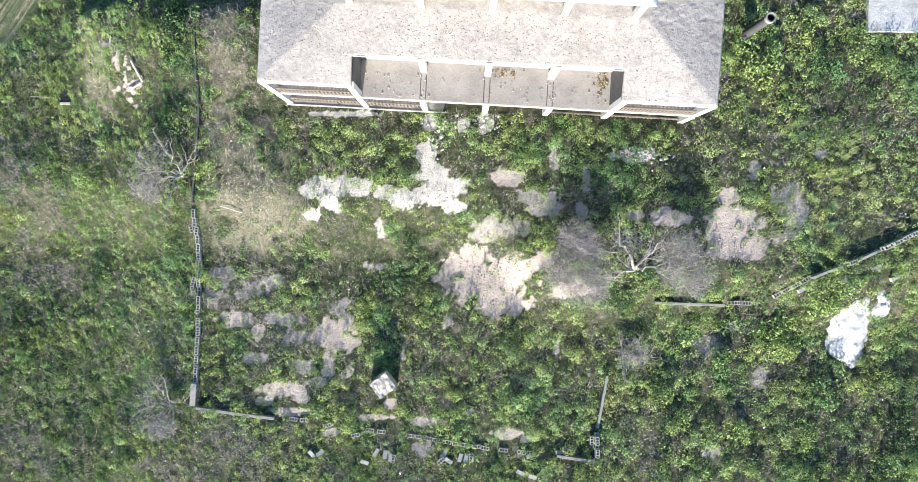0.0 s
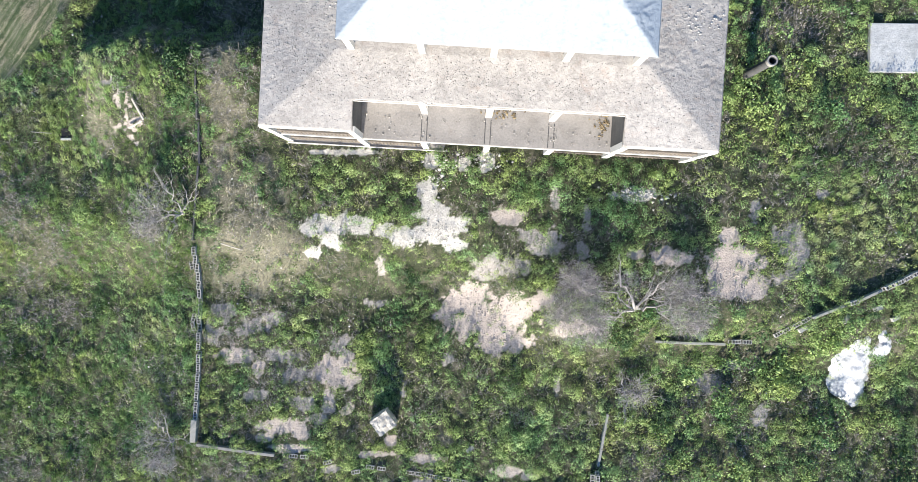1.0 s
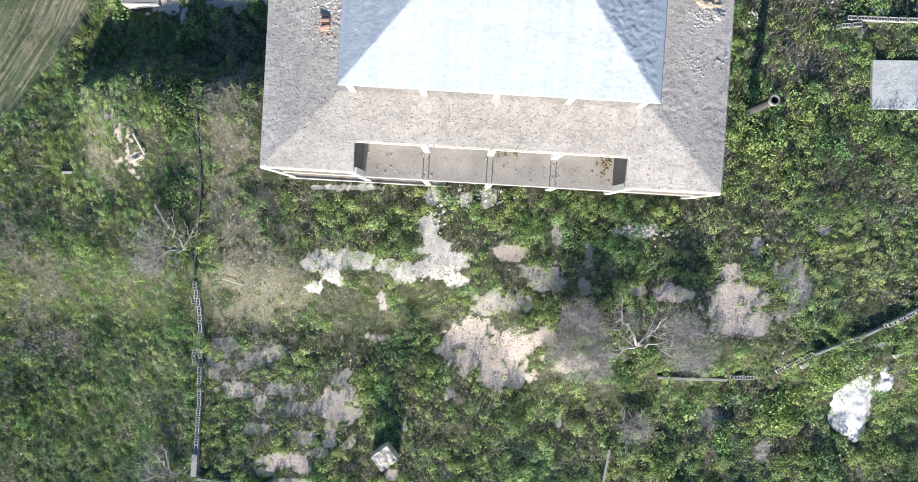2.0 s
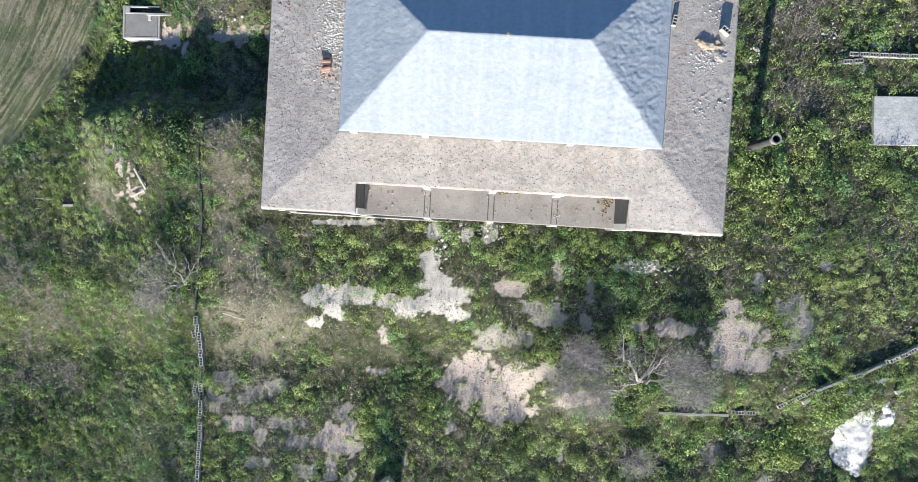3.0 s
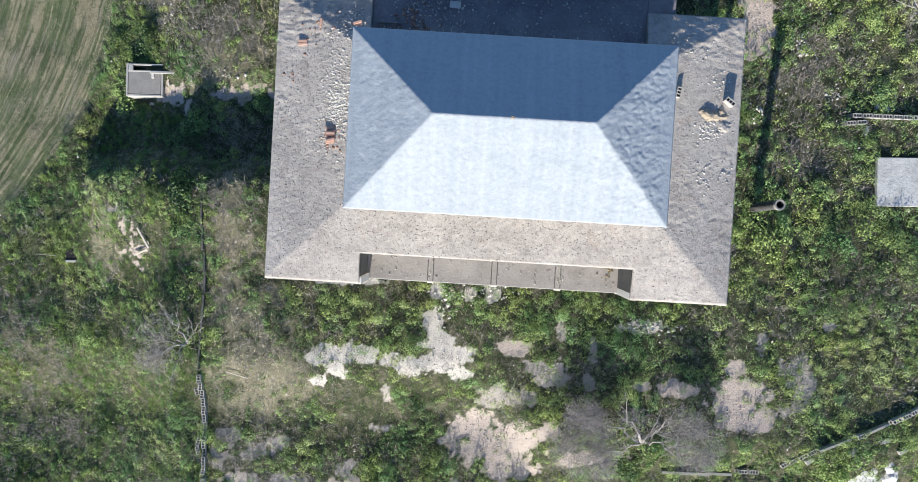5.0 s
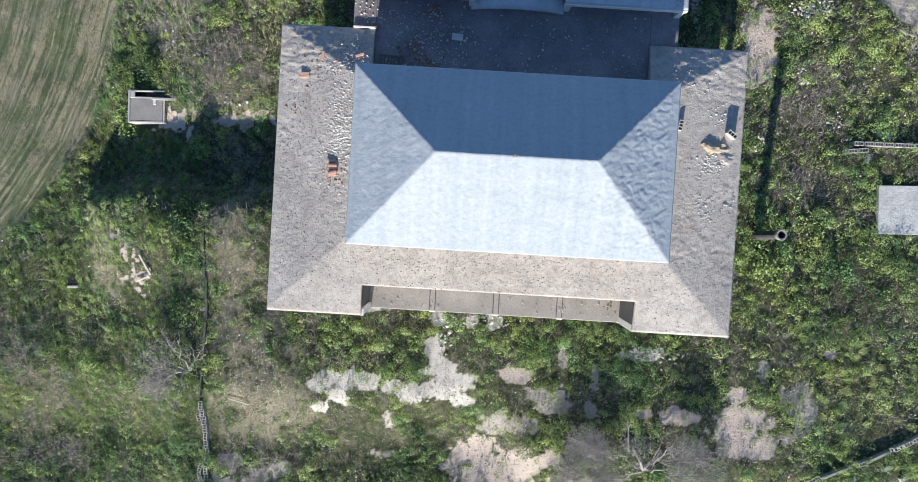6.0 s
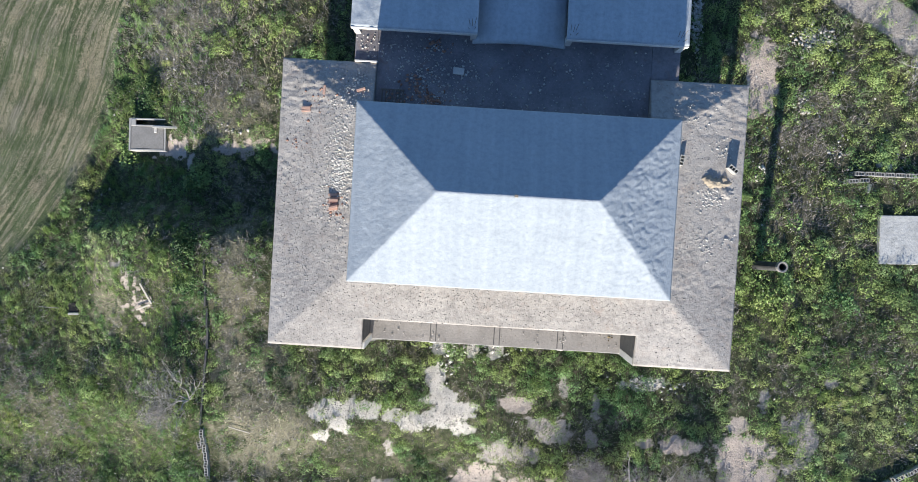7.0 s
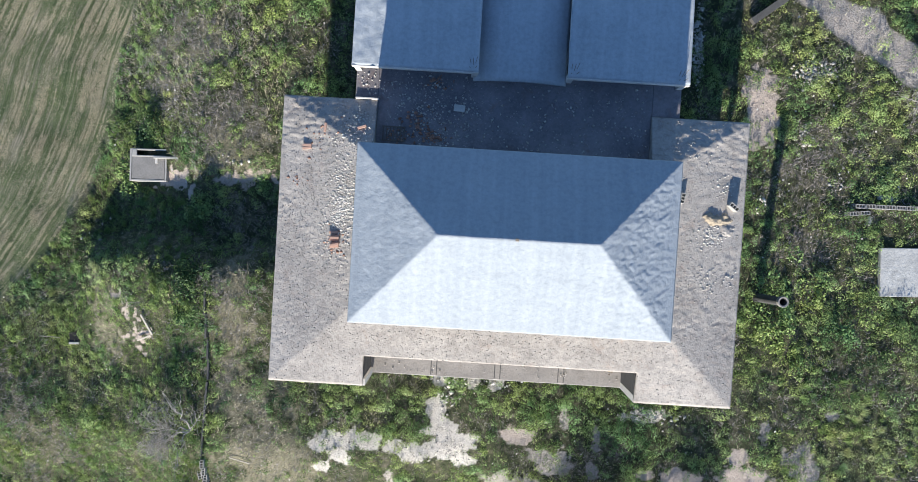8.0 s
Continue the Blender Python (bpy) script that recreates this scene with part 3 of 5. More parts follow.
# ---------------------------------------------------------------- railings and details of the house
def baluster_mesh():
    bm = bmesh.new()
    for z0, z1, r in ((0.0, 0.08, 0.055), (0.08, 0.40, 0.032), (0.40, 0.48, 0.05), (0.48, 0.74, 0.03), (0.74, 0.8, 0.055)):
        bmesh.ops.create_cone(bm, segments=6, radius1=r, radius2=r * 0.9, depth=z1 - z0, cap_ends=True, matrix=Matrix.Translation((0, 0, (z0 + z1) / 2)))
    me = bpy.data.meshes.new("baluster")
    bm.to_mesh(me)
    bm.free()
    me.materials.append(M_TERRA)
    return me


BALUSTER = baluster_mesh()


def railing(u0, u1, z):
    rail = boxpart("railing", (u0, u1, -6.06, -5.98, z + 0.8, z + 0.88), M_RAIL, house, "terracotta balustrade between white posts")
    n = int((u1 - u0) / 0.17)
    for k in range(n):
        b = new("baluster", BALUSTER)
        b.location = (u0 + (k + 0.5) * (u1 - u0) / n, -6.02, z)
        b.parent = rail


for z, bays in ((0.12, ((-9.65, -6.1), (-5.8, -3.1), (3.2, 5.8), (6.1, 9.65))), (3.0, ((-9.65, -6.1), (6.1, 9.65)))):
    for u0, u1 in bays:
        railing(u0, u1, z)
for u in (-2.95, 0.03, 3.0):
    for d in (-0.13, 0.13):
        boxpart("floor_joint", (u + d - 0.02, u + d + 0.02, -6.05, -4.9, 3.0, 3.012), M_CEMENT, house, bevel=0)
boxpart("terrace_kerb", (-6.9, -5.9, 6.14, 6.22, 5.95, 6.1), M_WHITE, house, "white kerb at the deck's end")
bm = bmesh.new()
box(bm, -0.06, 0.06, 0.63 - 0.05, 0.63 + 0.05, 11.2, 11.42, 0.01)
part("ridge_stub", bm, M_TERRA, house, "broken orange clay stub on the ridge")


# ---------------------------------------------------------------- small solids
def rock_cloud(p, size, seed=0, flat=0.58):
    """Irregular eight-faced stones at the places p."""
    g = np.random.default_rng(seed)
    n = len(p)
    base = np.array([(1, 0, 0), (-1, 0, 0), (0, 1, 0), (0, -1, 0), (0, 0, 1), (0, 0, -0.6)], float)
    tri = np.array([(0, 2, 4), (2, 1, 4), (1, 3, 4), (3, 0, 4), (2, 0, 5), (1, 2, 5), (3, 1, 5), (0, 3, 5)])
    v = base[None] * g.uniform(0.4, 1.5, (n, 6, 1)) * size[:, None, None]
    v[:, :, 2] *= flat
    th = g.random(n) * 6.28
    c, s_ = np.cos(th)[:, None], np.sin(th)[:, None]
    x, y = v[:, :, 0] * c - v[:, :, 1] * s_, v[:, :, 0] * s_ + v[:, :, 1] * c * 0.8
    co = np.stack([x, y, v[:, :, 2]], -1) + p[:, None, :]
    f = (np.arange(n)[:, None, None] * 6 + tri[None]).reshape(-1, 3)
    return co.reshape(-1, 3), f


def mineral(name, stops):
    m, nt, b = material(name, stops[1][1], 0.9)
    geo = nt.nodes.new("ShaderNodeNewGeometry")
    col = ramp(nt, geo.outputs["Random Per Island"], stops)
    col = mix(nt, 0.4, col, ramp(nt, noise_tex(nt, 30, 4), [(0.3, stops[0][1]), (0.7, stops[-1][1])]))
    nt.links.new(col, b.inputs["Base Color"])
    return m


M_STONE = mineral("pale_stones", [(0.0, (0.22, 0.21, 0.195)), (0.45, (0.32, 0.305, 0.29)), (1.0, (0.45, 0.43, 0.41))])
M_WHITESTONE = mineral("white_rubble", [(0.0, (0.34, 0.32, 0.3)), (0.4, (0.5, 0.48, 0.45)), (1.0, (0.7, 0.68, 0.65))])
M_BRICKBIT = mineral("brick_bits", [(0.0, (0.2, 0.105, 0.075)), (0.4, (0.36, 0.2, 0.145)), (1.0, (0.5, 0.33, 0.26))])
M_BROWNBIT = mineral("leaf_litter", [(0.0, (0.06, 0.045, 0.03)), (0.4, (0.16, 0.115, 0.065)), (1.0, (0.4, 0.33, 0.2))])
M_DARKGRIT = mineral("dark_grit", [(0.0, (0.05, 0.047, 0.045)), (0.4, (0.1, 0.095, 0.09)), (1.0, (0.2, 0.19, 0.18))])
M_BLOCK = weathered("concrete_block", (0.31, 0.305, 0.285), (0.41, 0.40, 0.38), (0.50, 0.49, 0.465), 2.0, 25.0, 0.01)
M_PAD = weathered("pale_screed", (0.42, 0.42, 0.41), (0.50, 0.50, 0.49), (0.57, 0.57, 0.56), 0.8, 9.0, 0.04, stain=(0.3, 0.28, 0.25))
blotched(M_PAD, 3.0, 0.03, 0.25)
M_LID = weathered("grey_lid", (0.20, 0.19, 0.18), (0.27, 0.26, 0.245), (0.33, 0.315, 0.30), 1.5, 12.0, 0.02)
M_COPE = weathered("lichened_coping", (0.22, 0.22, 0.19), (0.31, 0.305, 0.275), (0.41, 0.40, 0.37), 1.2, 14.0, 0.02, stain=(0.15, 0.17, 0.1))
M_RUBBLE = weathered("cream_rubble_masonry", (0.40, 0.36, 0.30), (0.5, 0.46, 0.40), (0.62, 0.58, 0.52), 1.6, 9.0, 0.08, stain=(0.3, 0.25, 0.2))
M_SAND = weathered("builders_sand", (0.27, 0.23, 0.18), (0.34, 0.29, 0.23), (0.42, 0.36, 0.28), 1.5, 20.0, 0.03, stain=(0.25, 0.2, 0.15))
M_CHALK = weathered("white_lime", (0.36, 0.36, 0.37), (0.52, 0.52, 0.525), (0.66, 0.66, 0.66), 2.2, 9.0, 0.08, stain=(0.3, 0.29, 0.26), stains=0.8)
M_PIPE = weathered("grey_cement_pipe", (0.07, 0.07, 0.07), (0.10, 0.10, 0.098), (0.14, 0.138, 0.132), 1.5, 15.0, 0.01)
M_BARK = weathered("pale_bark", (0.28, 0.255, 0.235), (0.38, 0.355, 0.33), (0.48, 0.455, 0.43), 3.0, 30.0, 0.01)
M_WOOD = weathered("bleached_timber", (0.40, 0.35, 0.28), (0.55, 0.5, 0.42), (0.68, 0.63, 0.56), 2.0, 30.0, 0.01)
# Near-black colour puts the darkness of openings and recesses into the surface.
M_VOID = weathered("near_black_void", (0.012, 0.013, 0.015), (0.02, 0.02, 0.022), (0.03, 0.03, 0.03), 2.0, 10.0, 0.01)


def world_of(u, v):
    c, s_ = math.cos(radians(-3.2)), math.sin(radians(-3.2))
    return 1.94 + u * c - v * s_, 11.76 + u * s_ + v * c


def heap(name, x, y, rx, ry, h, zfun, mat, label, category, seed=1, n=46, lumps=0.5, parent=None):
    """A low ragged mound on a surface given by zfun."""
    def z(X, Y):
        d = np.sqrt((X / rx) ** 2 + (Y / ry) ** 2)
        wob = (fbm(X + x, Y + y, max(rx, ry) * 0.6, seed, 4) - 0.5) * lumps * 2
        rise = sstep(1.05 - d + wob * 0.7, -0.15, 1.1)
        fine = 0.12 * h * (fbm(X + x, Y + y, 0.25, seed + 5, 3) - 0.5)
        return zfun(X + x, Y + y) - 0.06 + (h + 0.06) * rise + fine
    ob = grid_mesh(name, np.linspace(-1.5 * rx, 1.5 * rx, n), np.linspace(-1.5 * ry, 1.5 * ry, n), z, None, mat)
    ob.location = (x, y, 0)
    return tagged(ob, label, category)


# ---------------------------------------------------------------- things on the roofs and terraces
def deck_world(x, y):
    u, v = local(x, y)
    return deck_z(u, v)


def on_deck(name, places, size, mat, label, category, zfun=deck_world, seed=5):
    x, y = world_of(places[:, 0], places[:, 1])
    z = zfun(x, y) if callable(zfun) else np.full(len(x), zfun)
    co, f = rock_cloud(np.stack([x, y, z + 0.006 + 0.1 * size], 1), size, seed, 0.38)
    return tagged(new(name, quick_mesh(name, co, f, mat)), label, category, kind="stuff")


g = np.random.default_rng(11)


def blob(u, v, su, sv, n):
    return np.stack([g.normal(u, su, n), g.normal(v, sv, n)], 1)


def deck_only(p):
    u, v = p[:, 0], p[:, 1]
    k = (np.abs(u) < 9.9) & (np.abs(v) < 6.05) & deck_keep(u, v)
    k &= ~((np.abs(u) < 6.0) & (v > -2.7) & (v < 3.8))
    return p[k]


p = deck_only(np.concatenate([np.stack([g.uniform(-9.9, 9.9, 9000), g.uniform(-6.1, 6.1, 9000)], 1), blob(-7.6, 1.4, 0.8, 2.2, 2600), blob(-9.2, -1.0, 0.5, 2.2, 900), blob(-1.0, -3.6, 4.0, 0.4, 1500), blob(-7.4, 4.4, 1.0, 0.8, 200), blob(8.5, -0.6, 0.7, 0.6, 90), blob(-4, -4.6, 2.0, 0.12, 90), blob(7.8, 3.0, 0.8, 0.9, 120), blob(-1.2, -3.6, 1.0, 0.5, 70)]))
on_deck("roof_gravel", p, 0.008 + 0.032 * g.random(len(p)) ** 3, M_STONE, "loose pale stones scattered on the concrete roof", "gravel")
p = deck_only(np.concatenate([blob(-7.1, 1.5, 0.28, 0.45, 1100), blob(-7.2, 0.9, 0.45, 0.9, 500), blob(-6.6, 5.1, 0.4, 0.4, 260), blob(8.6, 1.2, 0.35, 0.3, 260), blob(-7.1, 2.6, 0.32, 0.6, 260), blob(-6.9, 4.2, 0.35, 0.6, 160), blob(8.5, -0.7, 0.35, 0.35, 90), blob(9.6, -0.6, 0.15, 0.3, 30), blob(8.9, 3.3, 0.25, 0.3, 60), blob(7.6, 4.4, 0.6, 0.5, 60)]))
on_deck("white_chippings", p, 0.014 + 0.05 * g.random(len(p)) ** 2.2, M_WHITESTONE, "white mortar chippings lying on the deck roof", "rubble")
p = deck_only(np.concatenate([np.stack([g.uniform(-9.9, 9.9, 500), g.uniform(-6.1, 6.1, 500)], 1), blob(-7.6, 4.0, 0.6, 0.9, 60)]))
on_deck("dark_grit", p, 0.01 + 0.022 * g.random(len(p)) ** 2, M_DARKGRIT, "dark grit and dirt crumbs on the deck roof", "grit")
p = deck_only(np.concatenate([blob(-7.35, 0.1, 0.2, 0.28, 26), blob(-8.8, 4.0, 0.12, 0.12, 4), blob(-8.3, 4.5, 0.3, 0.3, 9), blob(-6.9, 4.9, 0.3, 0.2, 7), blob(-9.2, 2.6, 0.3, 0.3, 14), blob(-7.25, 0.1, 0.18, 0.4, 30), blob(-8.3, 4.2, 0.25, 0.4, 12)]))
on_deck("brick_fragments", p, 0.015 + 0.06 * g.random(len(p)) ** 1.5, M_BRICKBIT, "broken orange brick fragments on the deck roof", "bricks")

LOGGIA_Z = 3.02
p = np.concatenate([np.stack([g.uniform(-5.7, 5.7, 240), g.uniform(-6.0, -4.9, 240)], 1), blob(3.05, -5.55, 0.15, 0.4, 60)])
p = p[(p[:, 1] < -4.3) & (p[:, 1] > -6.0) & (np.abs(p[:, 0]) < 5.75)]
on_deck("loggia_rubble", p, 0.012 + 0.05 * g.random(len(p)) ** 2.5, M_STONE, "grey rubble on the open loggia floor", "rubble", LOGGIA_Z)
p = np.concatenate([blob(5.45, -4.75, 0.22, 0.3, 60), blob(0.8, -4.6, 0.4, 0.15, 40)])
p = p[(p[:, 1] < -4.4) & (np.abs(p[:, 0]) < 5.75)]
on_deck("leaf_litter", p, g.uniform(0.03, 0.09, len(p)), M_BROWNBIT, "brown and yellow litter in the loggia corner", "litter", LOGGIA_Z)
p = np.concatenate([np.stack([g.uniform(-5.8, 5.6, 900), g.uniform(4.1, 7.3, 900)], 1), blob(-3.8, 5.7, 1.3, 0.8, 600), blob(-6.4, 6.8, 0.3, 0.4, 60)])
p = p[(p[:, 1] < 7.4) & (p[:, 1] > 3.9) & ((np.abs(p[:, 0]) < 5.6) | (p[:, 1] > 6.3))]
on_deck("terrace_rubble", p, 0.01 + 0.06 * g.random(len(p)) ** 2.6, M_WHITESTONE, "grey rubble strewn over the shaded terrace", "rubble", TERRACE_Z + 0.01)
p = np.concatenate([blob(-3.6, 4.75, 0.35, 0.16, 60), blob(-4.2, 5.3, 0.45, 0.35, 50), blob(-3.3, 7.05, 0.35, 0.14, 24), blob(-5.2, 4.6, 0.3, 0.2, 16)])
on_deck("tile_shards", p, g.uniform(0.03, 0.1, len(p)), M_BRICKBIT, "orange tile shards on the shaded terrace", "tiles", TERRACE_Z + 0.01)


def place(ob, u, v, z, turn=0.0):
    x, y = world_of(u, v)
    ob.matrix_basis = pose(x, y, z, 0, 0, turn - 3.2)
    return ob


def hollow_block_bm(bm, l=0.44, w=0.2, h=0.2, z=0.0):
    """A three-celled block in one body: walls and webs share their edges."""
    t = 0.032
    cell = (l - t) / 3
    xs = [-l / 2 + k * cell + d for k in range(4) for d in (0, t)]
    ys = [-w / 2, -w / 2 + t, w / 2 - t, w / 2]
    solid = lambda i, j: 0 <= i < 7 and 0 <= j < 3 and (j != 1 or i % 2 == 0)
    verts = {}

    def at(i, j, k):
        if (i, j, k) not in verts:
            verts[i, j, k] = bm.verts.new((xs[i], ys[j], z + h * k))
        return verts[i, j, k]

    for i in range(7):
        for j in range(3):
            if solid(i, j):
                bm.faces.new((at(i, j, 1), at(i + 1, j, 1), at(i + 1, j + 1, 1), at(i, j + 1, 1)))
                bm.faces.new((at(i, j, 0), at(i, j + 1, 0), at(i + 1, j + 1, 0), at(i + 1, j, 0)))
                for di, dj, p, q in ((-1, 0, (i, j + 1), (i, j)), (1, 0, (i + 1, j), (i + 1, j + 1)), (0, -1, (i, j), (i + 1, j)), (0, 1, (i + 1, j + 1), (i, j + 1))):
                    if not solid(i + di, j + dj):
                        bm.faces.new((at(*p, 0), at(*q, 0), at(*q, 1), at(*p, 1)))
    return bm


def mesh_of(name, bm, mat):
    me = bpy.data.meshes.new(name)
    bm.to_mesh(me)
    bm.free()
    me.materials.append(mat)
    return me


BLOCK_MESH = mesh_of("block", hollow_block_bm(bmesh.new()), M_BLOCK)
for u, v, z, turn in ((9.36, 2.5, float(deck_z(9.36, 2.5)) - 0.01, -38), (9.36, 2.5, float(deck_z(9.36, 2.5)) + 0.19, -36)):
    tagged(place(new("hollow_block", BLOCK_MESH), u, v, z, turn), "pale hollow concrete block stacked on the deck roof", "block", "blocks on the roof")
tagged(place(new("hollow_block", BLOCK_MESH), 7.1, 2.72, float(deck_z(7.1, 2.72)), 80), "pale hollow concrete block lying beside the blue roof", "block", "blocks on the roof")
x, y = world_of(8.72, 1.95)
heap("sand_mound", x, y, 0.62, 0.34, 0.2, deck_world, M_SAND, "low heap of brown builder's sand on the deck roof", "sand", 3, 60, 1.1)
x, y = world_of(9.15, 1.5)
heap("mortar_spill", x, y, 0.5, 0.4, 0.07, deck_world, M_DECK, "spread pale mortar crumbs on the deck roof", "mortar", 6, 50, 1.6)


M_CLAY = mineral("orange_clay", [(0.0, (0.36, 0.2, 0.15)), (0.4, (0.48, 0.29, 0.225)), (1.0, (0.58, 0.42, 0.35))])


def bricks():
    me = mesh_of("brick", box(bmesh.new(), -0.19, 0.19, -0.05, 0.05, 0, 0.08, 0.006), M_CLAY)
    for u, v, turn, lift in ((-7.36, -0.2, 9, 0), (-7.33, -0.05, 12, 0), (-7.38, 0.09, 6, 0), (-7.35, 0.24, 10, 0), (-7.42, 0.4, 4, 0), (-7.35, -0.12, 16, 0.1), (-7.36, 0.17, 2, 0.1)):
        ob = new("brick", me)
        tagged(place(ob, u, v, float(deck_z(u, v)) + lift, turn), "orange clay brick in a loose pile on the deck roof", "brick", "bricks on the roof")
    for u, v, turn, lift in ((-8.8, 3.9, 10, 0), (-8.8, 4.02, 4, 0.0), (-8.05, 4.8, 85, 0), (-6.5, 4.9, 20, 0)):
        ob = new("brick", me)
        tagged(place(ob, u, v, float(deck_z(u, v)) + lift, turn), "single orange clay brick lying on the deck roof", "brick", "bricks on the roof")


bricks()
ob = mesh_object("pallet_slab", box(bmesh.new(), -0.24, 0.24, -0.15, 0.15, 0, 0.08, 0.02), M_WHITE)
tagged(place(ob, -2.45, 6.0, TERRACE_Z, -4), "small white slab lying on the shaded terrace", "slab")
grille = empty("grille", pose(0, 0, 0), label="rusty bar grille lying on the shaded terrace", category="grille")
place(grille, -5.2, 4.75, TERRACE_Z + 0.01, 0)
for k in range(7):
    boxpart("bar", (-0.45 + 0.15 * k - 0.02, -0.45 + 0.15 * k + 0.02, -0.3, 0.3, 0, 0.04), M_RAIL, grille, bevel=0)
boxpart("rail", (-0.5, 0.5, -0.32, -0.28, 0, 0.05), M_RAIL, grille, bevel=0)
boxpart("rail", (-0.5, 0.5, 0.28, 0.32, 0, 0.05), M_RAIL, grille, bevel=0)

for u in (-2.15, -1.72):
    fr = empty("window_frame", pose(0, 0, 0), label="old white window frame leaning in the entrance bay", category="window frame", group="frames in the entrance")
    x, y = world_of(u, -5.75)
    fr.matrix_basis = pose(x, y, 0.14, -62, 0, -3.2)
    for d in ((-0.17, -0.12, 0, 0.5), (0.12, 0.17, 0, 0.5), (-0.12, 0.12, 0, 0.05), (-0.12, 0.12, 0.45, 0.5), (-0.12, 0.12, 0.23, 0.27)):
        boxpart("stile", (d[0], d[1], -0.02, 0.02, d[2], d[3]), M_WHITE, fr, bevel=0)
    boxpart("pane", (-0.12, 0.12, -0.004, 0.004, 0.05, 0.23), M_VOID, fr, "dark dusty pane", bevel=0)
    boxpart("pane", (-0.12, 0.12, -0.004, 0.004, 0.27, 0.45), M_VOID, fr, "dark dusty pane", bevel=0)

# ---------------------------------------------------------------- block walls round the yard
def ground_at(x, y):
    return float(ground_z(x, y))


def solid_run(wall, a, b, width, height, mat, label=""):
    """A rendered stretch of wall, following the ground in short steps."""
    ax, ay, bx, by = *a, *b
    length = math.hypot(bx - ax, by - ay)
    n = max(1, int(length / 0.9))
    turn = math.degrees(math.atan2(by - ay, bx - ax))
    for k in range(n):
        t = (k + 0.5) / n
        x, y = ax + (bx - ax) * t, ay + (by - ay) * t
        l = length / n / 2
        z = ground_at(x, y)
        bm = box(bmesh.new(), -l + 0.004, l - 0.004, -width / 2, width / 2, -0.4, height, 0.012)
        ob = part("coping", bm, mat, wall, label)
        ob.matrix_basis = pose(x, y, z, 0, 0, turn + random.uniform(-0.8, 0.8))


def block_run(wall, a, b, courses=2, gaps=0.12, jitter=3.0):
    """Courses of hollow blocks with some missing on top."""
    ax, ay, bx, by = *a, *b
    length = math.hypot(bx - ax, by - ay)
    n = max(1, int(length / 0.455))
    turn = math.degrees(math.atan2(by - ay, bx - ax))
    for c in range(courses):
        for k in range(n):
            if c == courses - 1 and random.random() < gaps:
                continue
            t = (k + 0.5 + (0.25 if c % 2 else 0)) / n
            x, y = ax + (bx - ax) * t, ay + (by - ay) * t
            ob = new("block", BLOCK_MESH)
            ob.parent = wall
            ob.matrix_basis = pose(x + random.uniform(-0.012, 0.012), y + random.uniform(-0.012, 0.012), ground_at(x, y) - 0.08 + 0.205 * c, random.uniform(-1, 1), random.uniform(-1.5, 1.5), turn + random.uniform(-jitter, jitter))


def wall_thing(name, label):
    return empty(name, pose(0, 0, 0), label=label, category="wall")


w = wall_thing("block_wall", "broken hollow-block boundary wall with ivy and a grey coping")
# These thin dark runs draw the narrow shadow line in the ivy as solid strips.
solid_run(w, (-12.72, 9.6), (-12.8, 7.2), 0.1, 0.2, M_PIPE)
solid_run(w, (-12.8, 7.1), (-12.86, 5.0), 0.1, 0.25, M_PIPE)
solid_run(w, (-12.9, 4.9), (-13.25, 1.1), 0.1, 0.25, M_PIPE)
block_run(w, (-13.3, 0.9), (-13.45, -4.6), 2, 0.45, 6.0)
block_run(w, (-13.62, 0.5), (-13.8, -4.2), 1, 0.55, 18.0)
block_run(w, (-13.43, -4.8), (-13.62, -8.3), 2, 0.2, 5.0)
solid_run(w, (-13.66, -8.4), (-13.74, -9.6), 0.3, 0.45, M_COPE)
w = wall_thing("block_wall", "low hollow-block boundary wall half buried in grass")
solid_run(w, (-13.6, -9.76), (-9.44, -10.29), 0.15, 0.28, M_LID)
block_run(w, (-9.3, -10.3), (-7.6, -10.45), 1, 0.3)
block_run(w, (-4.7, -10.9), (-3.5, -11.1), 1, 0.0)
block_run(w, (-2.5, -11.22), (0.95, -11.7), 1, 0.06)
block_run(w, (1.0, -11.72), (5.3, -12.05), 1, 0.5, 8)
solid_run(w, (5.43, -12.06), (7.4, -12.33), 0.15, 0.28, M_LID)
w = wall_thing("block_wall", "short grey wall stub with pale coping among weeds")
block_run(w, (7.52, -12.2), (7.5, -10.9), 3, 0.1)
block_run(w, (7.28, -11.9), (7.26, -11.0), 2, 0.1)
solid_run(w, (7.55, -10.6), (8.03, -7.85), 0.13, 0.3, M_COPE)
w = wall_thing("block_wall", "pale hollow-block wall running through dense bushes")
solid_run(w, (10.32, -3.98), (13.9, -4.13), 0.13, 0.3, M_COPE)
block_run(w, (14.07, -4.03), (15.2, -4.03), 2, 0.15)
block_run(w, (15.95, -3.95), (17.9, -2.7), 1, 0.3)
solid_run(w, (17.95, -2.68), (19.5, -2.05), 0.13, 0.3, M_COPE)
block_run(w, (19.55, -2.03), (20.1, -1.84), 2, 0.0)
solid_run(w, (20.15, -1.82), (21.3, -1.28), 0.13, 0.3, M_COPE)
block_run(w, (21.35, -1.25), (25.4, 0.7), 2, 0.08)
w = wall_thing("block_wall", "ruined hollow-block footing in the weeds beside the house")
block_run(w, (19.1, 13.94), (25.0, 13.74), 2, 0.04)
